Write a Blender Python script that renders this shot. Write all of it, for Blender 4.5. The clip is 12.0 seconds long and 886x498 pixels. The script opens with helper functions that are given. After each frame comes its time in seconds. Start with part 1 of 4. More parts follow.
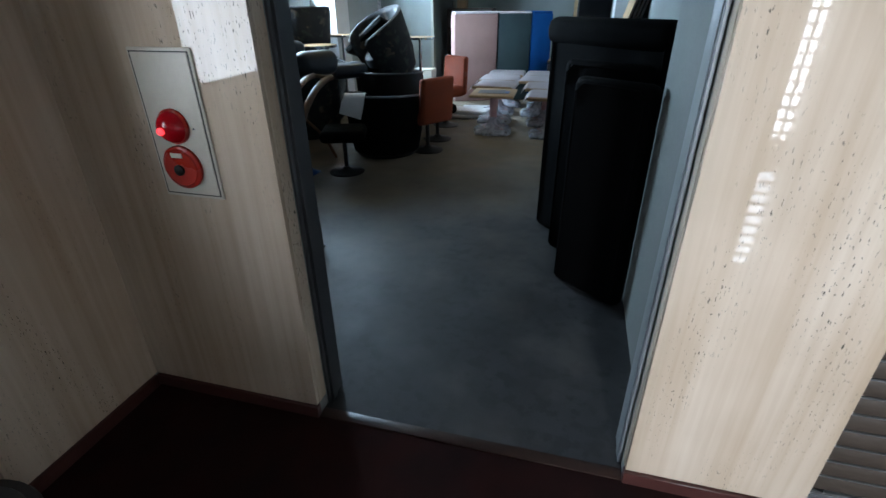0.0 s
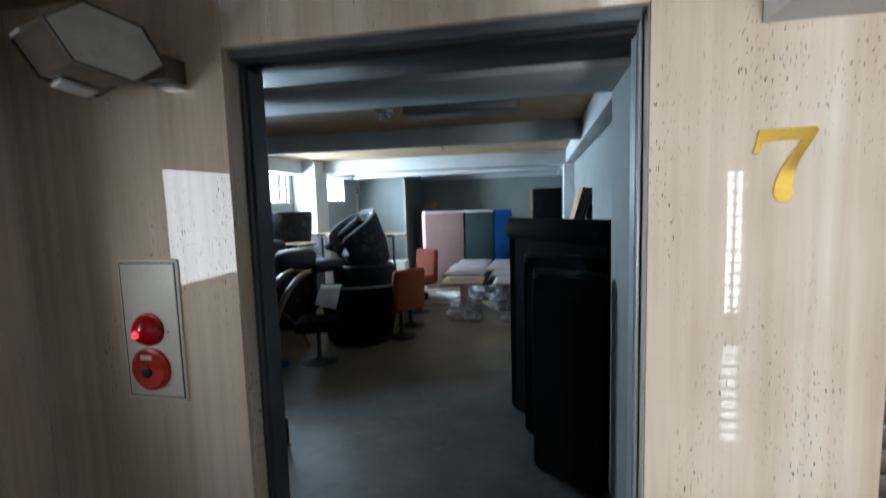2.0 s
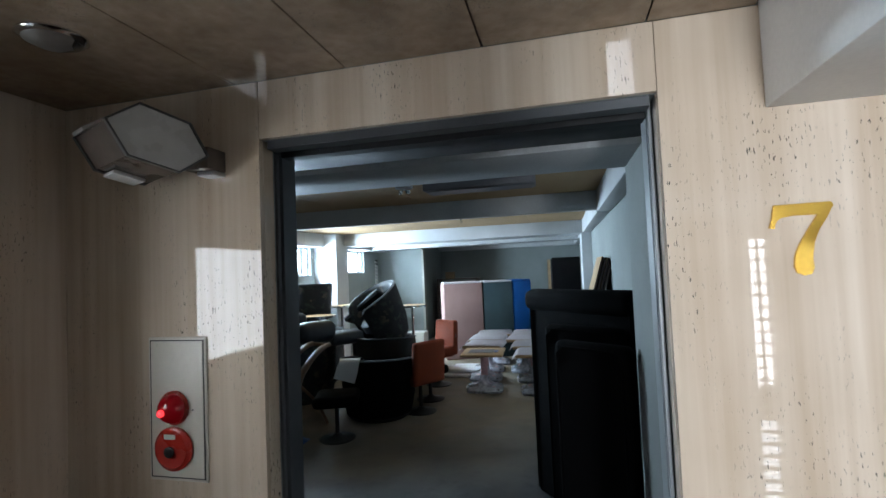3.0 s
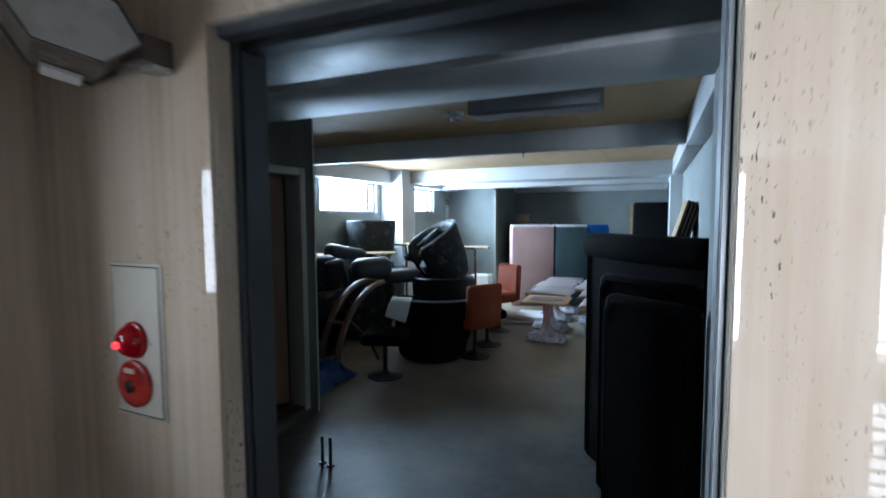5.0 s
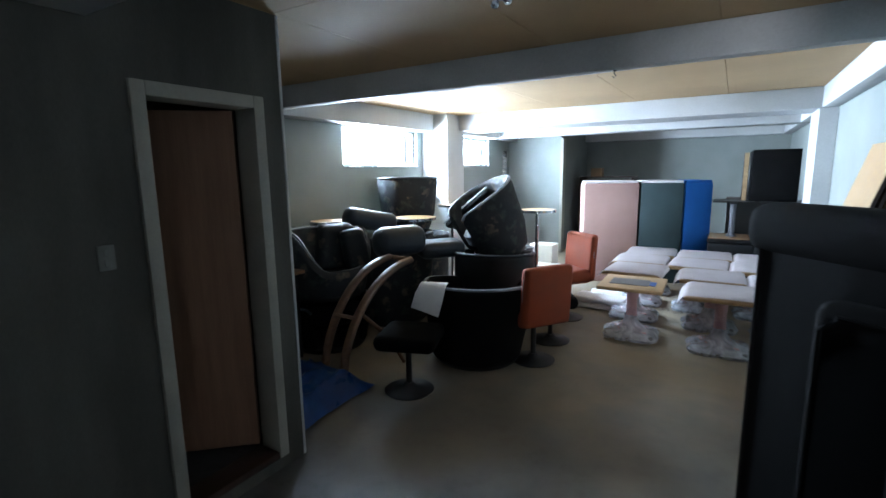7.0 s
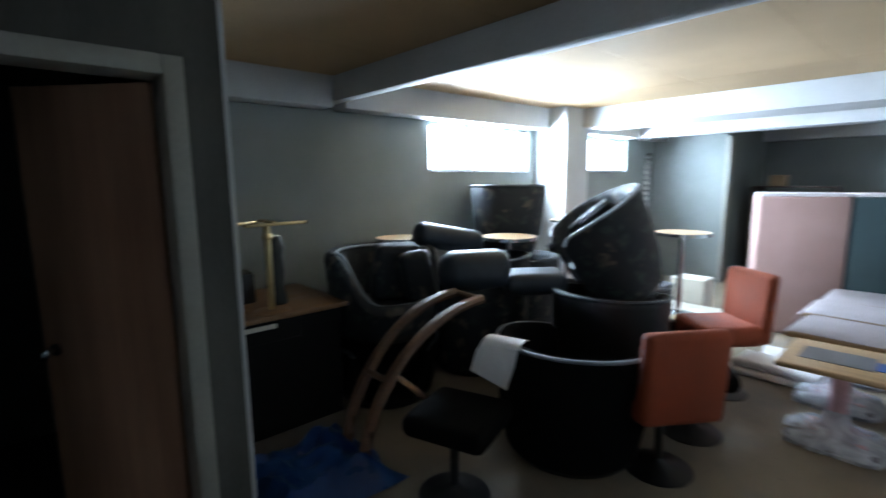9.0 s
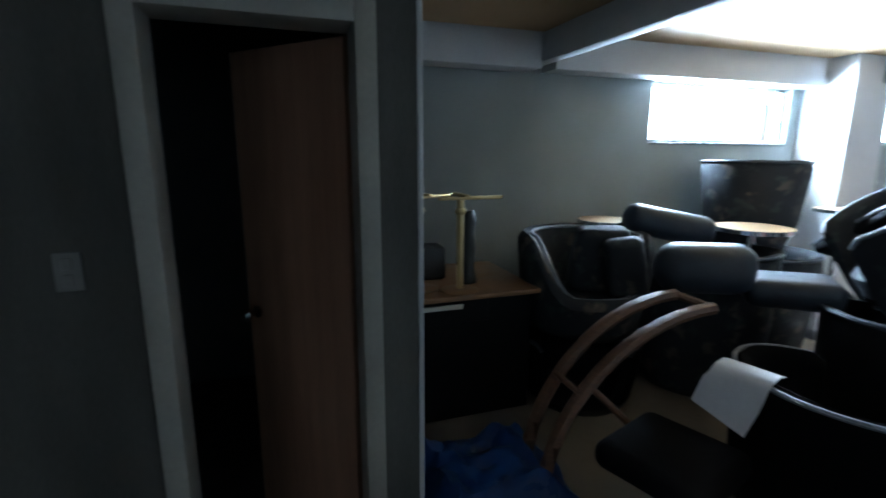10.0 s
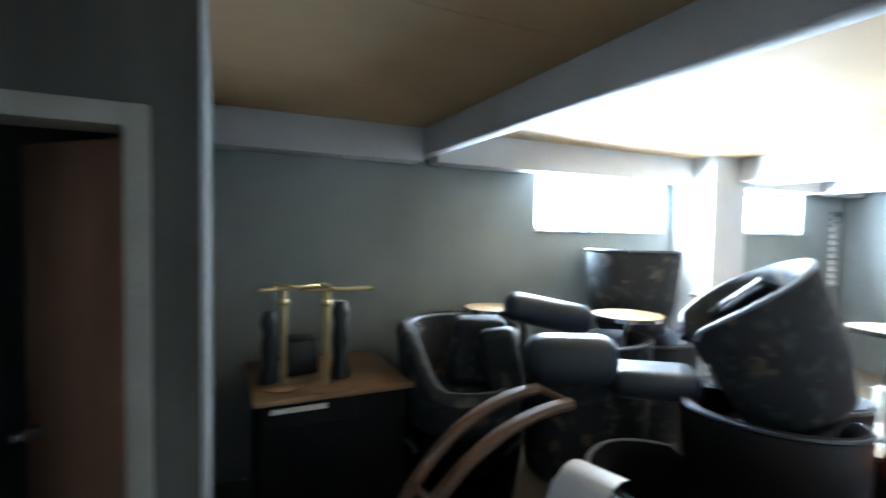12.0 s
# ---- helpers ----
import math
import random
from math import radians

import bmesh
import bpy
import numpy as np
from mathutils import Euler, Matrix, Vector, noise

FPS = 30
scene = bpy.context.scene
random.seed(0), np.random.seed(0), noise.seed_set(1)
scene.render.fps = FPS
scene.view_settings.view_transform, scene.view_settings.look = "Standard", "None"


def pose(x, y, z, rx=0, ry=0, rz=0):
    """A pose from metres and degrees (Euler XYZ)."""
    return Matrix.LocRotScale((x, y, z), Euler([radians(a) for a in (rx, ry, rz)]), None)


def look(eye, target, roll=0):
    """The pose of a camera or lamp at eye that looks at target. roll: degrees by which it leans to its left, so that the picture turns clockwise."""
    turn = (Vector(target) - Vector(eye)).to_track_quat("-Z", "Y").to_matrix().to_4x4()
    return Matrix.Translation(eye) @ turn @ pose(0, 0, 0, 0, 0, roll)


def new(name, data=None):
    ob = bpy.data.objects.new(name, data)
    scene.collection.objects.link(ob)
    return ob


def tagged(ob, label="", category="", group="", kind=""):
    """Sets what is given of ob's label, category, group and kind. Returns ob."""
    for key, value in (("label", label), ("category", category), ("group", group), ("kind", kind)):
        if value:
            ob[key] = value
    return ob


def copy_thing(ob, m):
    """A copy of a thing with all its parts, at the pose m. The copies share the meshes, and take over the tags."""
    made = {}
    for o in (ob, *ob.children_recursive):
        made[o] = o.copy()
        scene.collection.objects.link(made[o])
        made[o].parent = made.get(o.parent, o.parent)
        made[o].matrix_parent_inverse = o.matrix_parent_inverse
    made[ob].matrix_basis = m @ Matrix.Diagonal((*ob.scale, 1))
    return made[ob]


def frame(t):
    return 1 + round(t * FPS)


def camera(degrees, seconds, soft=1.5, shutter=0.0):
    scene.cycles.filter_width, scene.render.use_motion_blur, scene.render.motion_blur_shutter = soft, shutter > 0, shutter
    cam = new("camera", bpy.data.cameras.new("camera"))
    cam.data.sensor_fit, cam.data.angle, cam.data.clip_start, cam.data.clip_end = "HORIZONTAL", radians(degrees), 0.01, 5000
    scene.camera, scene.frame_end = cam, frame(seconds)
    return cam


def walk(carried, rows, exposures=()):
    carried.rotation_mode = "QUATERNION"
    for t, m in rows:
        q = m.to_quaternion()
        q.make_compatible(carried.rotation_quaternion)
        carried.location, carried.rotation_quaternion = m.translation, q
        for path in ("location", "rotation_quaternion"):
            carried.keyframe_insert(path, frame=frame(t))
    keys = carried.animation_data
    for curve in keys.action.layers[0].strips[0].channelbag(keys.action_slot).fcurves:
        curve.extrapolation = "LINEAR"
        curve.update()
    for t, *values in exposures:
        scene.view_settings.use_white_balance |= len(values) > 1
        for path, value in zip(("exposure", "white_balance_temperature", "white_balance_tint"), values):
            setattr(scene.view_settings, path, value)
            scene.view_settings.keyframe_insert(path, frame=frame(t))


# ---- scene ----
cam = camera(86.0, 12.0, shutter=0.5)
PATH = [
    (0, (0.867, -1.262, 1.546), (0.404, 0.449, 0.62), -0.5),
    (0.5, (0.867, -1.273, 1.533), (0.452, 0.448, 0.602), -0.3),
    (1, (0.884, -1.264, 1.546), (0.461, 0.476, 0.657), -0.8),
    (1.5, (0.891, -1.287, 1.565), (0.469, 0.584, 0.997), -1.2),
    (2, (0.92, -1.319, 1.596), (0.512, 0.628, 1.391), -1.7),
    (2.4, (0.914, -1.351, 1.613), (0.491, 0.603, 1.647), -1.7),
    (2.5, (0.912, -1.356, 1.618), (0.484, 0.596, 1.686), -1.8),
    (4.5, (0.999, -1.165, 1.601), (0.27, 0.696, 1.678), -0.5),
    (5, (1.063, -0.922, 1.568), (0.256, 0.903, 1.425), -0.3),
    (5.5, (0.962, -0.566, 1.563), (0.215, 1.277, 1.344), -0.2),
    (5.6, (0.917, -0.524, 1.536), (0.202, 1.328, 1.295), -0.1),
    (6, (0.898, -0.232, 1.544), (0.141, 1.596, 1.254), -0.9),
    (6.4, (0.813, 0.029, 1.555), (-0.078, 1.786, 1.206), -1.0),
    (6.5, (0.793, 0.089, 1.556), (-0.137, 1.822, 1.198), -0.9),
    (6.7, (0.712, 0.205, 1.562), (-0.274, 1.911, 1.217), -0.9),
    (8.5, (0.411, 1.32, 1.573), (-0.698, 2.962, 1.304), -0.2),
    (9, (0.279, 1.541, 1.558), (-1.196, 2.859, 1.263), -0.5),
    (9.3, (0.143, 1.6, 1.554), (-1.495, 2.698, 1.222), -0.1),
    (10, (-0.049, 1.704, 1.545), (-1.906, 2.328, 1.144), 0.2),
    (10.2, (-0.04, 1.749, 1.543), (-1.941, 2.185, 1.1), 0.6),
    (10.5, (-0.028, 1.85, 1.544), (-1.948, 2.029, 1.012), -0.2),
    (10.7, (-0.02, 1.885, 1.527), (-1.934, 2.022, 0.965), 0.4),
    (11, (0.004, 1.974, 1.573), (-1.929, 2.096, 1.075), 0.2),
    (11.2, (0.028, 1.951, 1.564), (-1.932, 2.144, 1.217), 0.3),
    (11.4, (0.061, 1.985, 1.592), (-1.912, 2.207, 1.351), -0.0),
    (11.7, (0.07, 2.029, 1.632), (-1.865, 2.521, 1.512), -0.3),
    (12, (0.042, 2.113, 1.629), (-1.766, 2.964, 1.544), 1.0),
]
walk(cam, [(t, look(*p)) for t, *p in PATH],
     [(0, -0.28, 6000, 9), (2.0, -0.42, 6250, 10), (2.5, -0.42, 6350, 10), (4.5, -0.12, 5850, 10), (5.0, -0.2, 5800, 10), (5.5, -0.05, 5850, 11), (6.5, 0.5, 6200, 14), (8.3, 0.4, 6450, 14), (9.4, 0.25, 6100, 13), (10.0, 0.25, 5850, 12), (10.5, 1.1, 5950, 13), (11.5, 1.35, 6100, 12), (12, 1.1, 6350, 13)])

# ---- world and large lights ----
scene.view_settings.exposure = 0.0
world = bpy.data.worlds.new("world")
scene.world = world
world.use_nodes = True
wn = world.node_tree.nodes
sky = wn.new("ShaderNodeTexSky")
sky.sky_type = "NISHITA"
sky.sun_disc = False
sky.sun_elevation, sky.sun_rotation = radians(48), radians(-60)
wn["Background"].inputs[1].default_value = 0.15
world.node_tree.links.new(sky.outputs[0], wn["Background"].inputs[0])


def lamp(name, kind, m, energy, color=(1, 1, 1), **kw):
    data = bpy.data.lights.new(name, kind)
    data.energy, data.color = energy, color
    for k, v in kw.items():
        if k == "size": data.size = v
        if k == "size_y": data.size_y = v
        if k == "angle": data.angle = v
        if k == "spot": data.spot_size = v
        if k == "blend": data.spot_blend = v
        if k == "soft": data.shadow_soft_size = v
    if kind == "AREA" and "size_y" in kw:
        data.shape = "RECTANGLE"
    ob = new(name, data)
    ob.matrix_world = m
    return ob


lamp("sun", "SUN", look((-3, 2, 5), (0, 0, 0)), 3.0, (1, 0.95, 0.88), angle=radians(0.6))
# daylight in the two high windows of the store room
lamp("window_daylight", "AREA", look((-3.42, 5.22, 1.9), (0.0, 5.0, 1.2)), 440, (0.63, 0.83, 1.0), size=1.42, size_y=0.5)
lamp("window_daylight", "AREA", look((-3.42, 7.7, 1.9), (0.0, 7.0, 1.1)), 330, (0.63, 0.83, 1.0), size=1.05, size_y=0.5)
# added fill lamp inside the lobby, before a plain wall, for the right-hand stone
lamp("lobby_fill", "AREA", look((1.62, -4.36, 1.15), (1.7, 0.0, 1.05)), 190, (0.90, 0.95, 1.0), size=0.45, size_y=1.6)

# ---- materials ----


def mat(name, col, rough=0.6, metal=0.0, col2=None, scale=6.0, stretch=(1, 1, 1), bump=0.0, bscale=40.0, fine=None, spec=0.5, detail=6.0, coat=0.0, lo=0.35, hi=0.68):
    """A surface with colour variation at two scales, roughness variation and relief."""
    m = bpy.data.materials.new(name)
    m.use_nodes = True
    n, l = m.node_tree.nodes, m.node_tree.links
    b = n["Principled BSDF"]
    b.inputs["Roughness"].default_value = rough
    b.inputs["Metallic"].default_value = metal
    b.inputs["Specular IOR Level"].default_value = spec
    b.inputs["Coat Weight"].default_value = coat
    tc = n.new("ShaderNodeTexCoord")
    mp = n.new("ShaderNodeMapping")
    mp.inputs["Scale"].default_value = stretch
    l.new(tc.outputs["Object"], mp.inputs["Vector"])
    col2 = col2 or tuple(c * 0.72 for c in col)
    nz = n.new("ShaderNodeTexNoise")
    nz.inputs["Scale"].default_value, nz.inputs["Detail"].default_value = scale, detail
    l.new(mp.outputs[0], nz.inputs["Vector"])
    rp = n.new("ShaderNodeValToRGB")
    rp.color_ramp.elements[0].position, rp.color_ramp.elements[1].position = lo, hi
    rp.color_ramp.elements[0].color, rp.color_ramp.elements[1].color = (*col2, 1), (*col, 1)
    l.new(nz.outputs[0], rp.inputs[0])
    out = rp.outputs[0]
    nf = n.new("ShaderNodeTexNoise")
    nf.inputs["Scale"].default_value, nf.inputs["Detail"].default_value = bscale, 4
    l.new(mp.outputs[0], nf.inputs["Vector"])
    mx = n.new("ShaderNodeMix")
    mx.data_type, mx.blend_type = "RGBA", "MULTIPLY"
    mx.inputs[0].default_value = 0.35 if fine is None else fine
    l.new(out, mx.inputs[6])
    l.new(nf.outputs[0], mx.inputs[7])
    r2 = n.new("ShaderNodeMapRange")
    r2.inputs[1].default_value, r2.inputs[2].default_value = 0.3, 0.7
    r2.inputs[3].default_value, r2.inputs[4].default_value = max(0.02, rough - 0.1), min(1, rough + 0.1)
    l.new(nz.outputs[0], r2.inputs[0])
    l.new(r2.outputs[0], b.inputs["Roughness"])
    gain = n.new("ShaderNodeMix")
    gain.data_type, gain.blend_type = "RGBA", "MIX"
    gain.inputs[0].default_value = 1.0
    l.new(mx.outputs[2], gain.inputs[7])
    l.new(gain.outputs[2], b.inputs["Base Color"])
    if bump:
        bp = n.new("ShaderNodeBump")
        bp.inputs["Strength"].default_value, bp.inputs["Distance"].default_value = bump, 0.004
        l.new(nf.outputs[0], bp.inputs["Height"])
        l.new(bp.outputs[0], b.inputs["Normal"])
    return m


def travertine(name, light, dark, rough=0.16):
    """Polished vein-cut stone: upright bands, fine streaks and short dark pits."""
    m = bpy.data.materials.new(name)
    m.use_nodes = True
    n, l = m.node_tree.nodes, m.node_tree.links
    b = n["Principled BSDF"]
    tc = n.new("ShaderNodeTexCoord")
    info = n.new("ShaderNodeObjectInfo")
    off = n.new("ShaderNodeVectorMath")
    off.operation = "ADD"
    l.new(tc.outputs["Object"], off.inputs[0])
    sc = n.new("ShaderNodeVectorMath")
    sc.operation = "SCALE"
    sc.inputs[3].default_value = 9.0
    cx = n.new("ShaderNodeCombineXYZ")
    l.new(info.outputs["Random"], cx.inputs[0])
    l.new(info.outputs["Random"], cx.inputs[2])
    l.new(cx.outputs[0], sc.inputs[0])
    l.new(sc.outputs[0], off.inputs[1])

    def noisy(scale, stretch, detail, lo, hi, a, c):
        mp = n.new("ShaderNodeMapping")
        mp.inputs["Scale"].default_value = stretch
        l.new(off.outputs[0], mp.inputs["Vector"])
        z = n.new("ShaderNodeTexNoise")
        z.inputs["Scale"].default_value, z.inputs["Detail"].default_value = scale, detail
        l.new(mp.outputs[0], z.inputs["Vector"])
        r = n.new("ShaderNodeValToRGB")
        r.color_ramp.elements[0].position, r.color_ramp.elements[1].position = lo, hi
        r.color_ramp.elements[0].color, r.color_ramp.elements[1].color = (*a, 1), (*c, 1)
        l.new(z.outputs[0], r.inputs[0])
        return r.outputs[0]

    def mul(p, q, f=1.0):
        x = n.new("ShaderNodeMix")
        x.data_type, x.blend_type = "RGBA", "MULTIPLY"
        x.inputs[0].default_value = f
        l.new(p, x.inputs[6])
        l.new(q, x.inputs[7])
        return x.outputs[2]

    base = noisy(1.0, (7, 7, 0.45), 4, 0.32, 0.68, dark, light)
    streak = noisy(1.0, (30, 30, 0.9), 4, 0.3, 0.65, (0.85, 0.81, 0.76), (1, 1, 1))
    cloud = noisy(2.2, (1, 1, 1), 3, 0.3, 0.7, (0.86, 0.84, 0.81), (1, 1, 1))
    gate = noisy(1.0, (6, 6, 1.4), 2, 0.48, 0.64, (0, 0, 0), (1, 1, 1))
    pit = noisy(1.0, (190, 190, 44), 2, 0.640, 0.662, (0, 0, 0), (1, 1, 1))
    holes = mul(gate, pit)
    col = mul(mul(base, streak), cloud)
    fin = n.new("ShaderNodeMix")
    fin.data_type = "RGBA"
    l.new(holes, fin.inputs[0])
    l.new(col, fin.inputs[6])
    fin.inputs[7].default_value = (0.05, 0.045, 0.035, 1)
    l.new(fin.outputs[2], b.inputs["Base Color"])
    rr = n.new("ShaderNodeMapRange")
    rr.inputs[3].default_value, rr.inputs[4].default_value = rough, 0.9
    l.new(holes, rr.inputs[0])
    l.new(rr.outputs[0], b.inputs["Roughness"])
    bp = n.new("ShaderNodeBump")
    bp.inputs["Strength"].default_value, bp.inputs["Distance"].default_value, bp.invert = 0.6, 0.003, True
    l.new(holes, bp.inputs["Height"])
    l.new(bp.outputs[0], b.inputs["Normal"])
    return m


def floral(name, ground, bloom, leaf):
    """Dark woven cover with scattered pale flower patches."""
    m = mat(name, ground, 0.75, bump=0.4, bscale=260)
    n, l = m.node_tree.nodes, m.node_tree.links
    b = n["Principled BSDF"]
    src = b.inputs["Base Color"].links[0].from_socket
    tc = n.new("ShaderNodeTexCoord")
    wob = n.new("ShaderNodeTexNoise")
    wob.inputs["Scale"].default_value = 14
    l.new(tc.outputs["Object"], wob.inputs["Vector"])
    for scale, lo, col in ((9, 0.42, leaf), (6.5, 0.34, bloom)):
        v = n.new("ShaderNodeTexVoronoi")
        v.inputs["Scale"].default_value = scale
        ad = n.new("ShaderNodeMix")
        ad.data_type, ad.blend_type = "RGBA", "ADD"
        ad.inputs[0].default_value = 0.16
        l.new(tc.outputs["Object"], ad.inputs[6])
        l.new(wob.outputs[1], ad.inputs[7])
        l.new(ad.outputs[2], v.inputs["Vector"])
        r = n.new("ShaderNodeValToRGB")
        r.color_ramp.elements[0].position, r.color_ramp.elements[1].position = lo * 0.5, lo
        r.color_ramp.elements[0].color, r.color_ramp.elements[1].color = (1, 1, 1, 1), (0, 0, 0, 1)
        l.new(v.outputs["Distance"], r.inputs[0])
        k = n.new("ShaderNodeMix")
        k.data_type = "RGBA"
        sub = n.new("ShaderNodeMath")
        sub.operation = "MULTIPLY"
        l.new(r.outputs[0], sub.inputs[0])
        l.new(wob.outputs[0], sub.inputs[1])
        l.new(sub.outputs[0], k.inputs[0])
        l.new(src, k.inputs[6])
        k.inputs[7].default_value = (*col, 1)
        src = k.outputs[2]
    l.new(src, b.inputs["Base Color"])
    return m


def glass(name, tint=(1, 1, 1), rough=0.0):
    m = bpy.data.materials.new(name)
    m.use_nodes = True
    b = m.node_tree.nodes["Principled BSDF"]
    b.inputs["Base Color"].default_value = (*tint, 1)
    b.inputs["Transmission Weight"].default_value = 1
    b.inputs["Roughness"].default_value = rough
    b.inputs["IOR"].default_value = 1.1
    return m


def wrap(name):
    """Crumpled clear plastic bag."""
    m = bpy.data.materials.new(name)
    m.use_nodes = True
    n, l = m.node_tree.nodes, m.node_tree.links
    b = n["Principled BSDF"]
    b.inputs["Base Color"].default_value = (0.74, 0.78, 0.86, 1)
    b.inputs["Roughness"].default_value = 0.13
    nz = n.new("ShaderNodeTexNoise")
    nz.inputs["Scale"].default_value, nz.inputs["Detail"].default_value = 7, 2
    nz.inputs["Distortion"].default_value = 1.6
    tc = n.new("ShaderNodeTexCoord")
    l.new(tc.outputs["Object"], nz.inputs["Vector"])
    bp = n.new("ShaderNodeBump")
    bp.inputs["Strength"].default_value, bp.inputs["Distance"].default_value = 0.9, 0.02
    l.new(nz.outputs[0], bp.inputs["Height"])
    l.new(bp.outputs[0], b.inputs["Normal"])
    tr = n.new("ShaderNodeBsdfTransparent")
    mx = n.new("ShaderNodeMixShader")
    r = n.new("ShaderNodeMapRange")
    r.inputs[1].default_value, r.inputs[2].default_value, r.inputs[3].default_value, r.inputs[4].default_value = 0.3, 0.7, 0.25, 0.7
    l.new(nz.outputs[0], r.inputs[0])
    l.new(r.outputs[0], mx.inputs[0])
    l.new(tr.outputs[0], mx.inputs[1])
    l.new(b.outputs[0], mx.inputs[2])
    l.new(mx.outputs[0], n["Material Output"].inputs[0])
    return m


M_TRAV = travertine("travertine_wall", (0.80, 0.70, 0.585), (0.64, 0.525, 0.405), 0.015)
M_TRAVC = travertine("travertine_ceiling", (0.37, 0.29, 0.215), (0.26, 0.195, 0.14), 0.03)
M_CARPET = mat("red_brown_carpet", (0.035, 0.012, 0.011), 0.95, col2=(0.018, 0.008, 0.008), scale=4, bump=0.6, bscale=300, spec=0.1)
M_BASE = mat("red_brown_baseboard", (0.10, 0.035, 0.03), 0.4, scale=5, bscale=60)
# one frame steel in two tones: paler for the lit jamb, darker for shade
M_JAMB_LIT = mat("lit_jamb_steel", (0.30, 0.325, 0.345), 0.4, 0.1, col2=(0.23, 0.25, 0.265), scale=3, bscale=50, fine=0.2)
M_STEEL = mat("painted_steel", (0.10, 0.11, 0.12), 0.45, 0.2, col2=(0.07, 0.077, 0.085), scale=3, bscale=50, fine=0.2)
M_STEELD = mat("dark_steel", (0.09, 0.10, 0.11), 0.4, 0.6, scale=4, bscale=60)
M_WALL = mat("grey_green_plaster", (0.305, 0.33, 0.32), 0.8, col2=(0.235, 0.257, 0.248), scale=1.3, bump=0.25, bscale=90, fine=0.25, spec=0.25)
# stain streaks over a base darkened to offset bounced light on this wall
M_CLOSET = mat("stained_darkened_plaster", (0.150, 0.148, 0.132), 0.85, col2=(0.085, 0.084, 0.074), scale=1.6, stretch=(2.5, 2.5, 0.5), bump=0.3, bscale=80, fine=0.35, spec=0.15)
M_BEAM = mat("pale_grey_paint", (0.62, 0.63, 0.64), 0.7, col2=(0.50, 0.51, 0.52), scale=1.6, bump=0.25, bscale=70, fine=0.22, spec=0.3)
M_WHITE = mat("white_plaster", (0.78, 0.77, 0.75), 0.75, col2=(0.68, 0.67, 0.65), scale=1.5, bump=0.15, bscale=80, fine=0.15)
M_CEIL = mat("tan_ceiling_board", (0.52, 0.36, 0.205), 0.75, col2=(0.42, 0.285, 0.155), scale=1.1, bump=0.2, bscale=120, fine=0.2, spec=0.25)
M_PANEL = mat("door_brown_veneer", (0.38, 0.215, 0.135), 0.5, col2=(0.27, 0.145, 0.09), scale=2, stretch=(9, 9, 0.6), bscale=20, fine=0.3)
M_TRIM = mat("door_trim_paint", (0.40, 0.39, 0.34), 0.5, col2=(0.32, 0.31, 0.27), scale=3, bscale=60, fine=0.2)
M_BLACK = mat("black_vinyl", (0.008, 0.008, 0.009), 0.5, col2=(0.005, 0.005, 0.006), scale=4, bump=0.35, bscale=180, fine=0.3, spec=0.2)
M_BLACKF = mat("black_fabric", (0.0045, 0.0045, 0.005), 0.85, scale=5, bump=0.4, bscale=300, spec=0.06)
M_TUB = floral("dark_floral_cover", (0.014, 0.018, 0.024), (0.16, 0.12, 0.09), (0.04, 0.058, 0.05))
M_VINYL = mat("blue_black_vinyl", (0.03, 0.042, 0.058), 0.46, col2=(0.016, 0.024, 0.034), scale=5, bump=0.3, bscale=150)
M_PIPE = mat("pale_piping", (0.26, 0.29, 0.33), 0.4, scale=20)
M_ORANGE = mat("orange_upholstery", (0.33, 0.056, 0.016), 0.8, col2=(0.25, 0.043, 0.013), scale=4, bump=0.4, bscale=220, fine=0.3)
M_WOOD = mat("blond_wood", (0.52, 0.35, 0.19), 0.5, col2=(0.40, 0.25, 0.125), scale=2.5, stretch=(1, 10, 10), bscale=30, fine=0.3)
M_DESK = mat("brown_desk_wood", (0.32, 0.18, 0.09), 0.4, col2=(0.22, 0.115, 0.055), scale=2.5, stretch=(9, 1, 9), bscale=30, fine=0.3)
M_RATTAN = mat("bent_cane", (0.16, 0.08, 0.042), 0.5, col2=(0.10, 0.048, 0.025), scale=14, stretch=(1, 1, 5), bscale=60, bump=0.3)
M_DWOOD = mat("dark_wood_edge", (0.06, 0.03, 0.022), 0.4, scale=5, bscale=40)
M_BRASS = mat("brass", (0.66, 0.52, 0.28), 0.34, 1.0, col2=(0.54, 0.41, 0.2), scale=9, bscale=80, fine=0.15)
M_GOLD = mat("polished_brass_numeral", (0.88, 0.58, 0.12), 0.18, 1.0, col2=(0.82, 0.52, 0.10), scale=9, bscale=80, fine=0.05)
M_CHROME = mat("chrome", (0.72, 0.73, 0.75), 0.12, 1.0, scale=9, bscale=90, fine=0.08)
M_PAPER = mat("white_paper", (0.80, 0.79, 0.80), 0.8, col2=(0.72, 0.71, 0.72), scale=8, bscale=60, bump=0.2, fine=0.08)
M_WRAPP = mat("pinkish_wrapping_paper", (0.66, 0.60, 0.62), 0.7, col2=(0.58, 0.52, 0.54), scale=5, bscale=40, bump=0.3, fine=0.12)
M_BAG = wrap("clear_plastic_bag")
M_PINKB = mat("pink_base", (0.62, 0.36, 0.38), 0.5, scale=6, bscale=50)
M_GREYB = mat("grey_metal_base", (0.20, 0.20, 0.22), 0.45, 0.3, scale=6, bscale=50)
M_PINK = mat("pink_fabric", (0.44, 0.28, 0.255), 0.85, col2=(0.37, 0.23, 0.21), scale=2.4, bump=0.4, bscale=200, fine=0.2, spec=0.2)
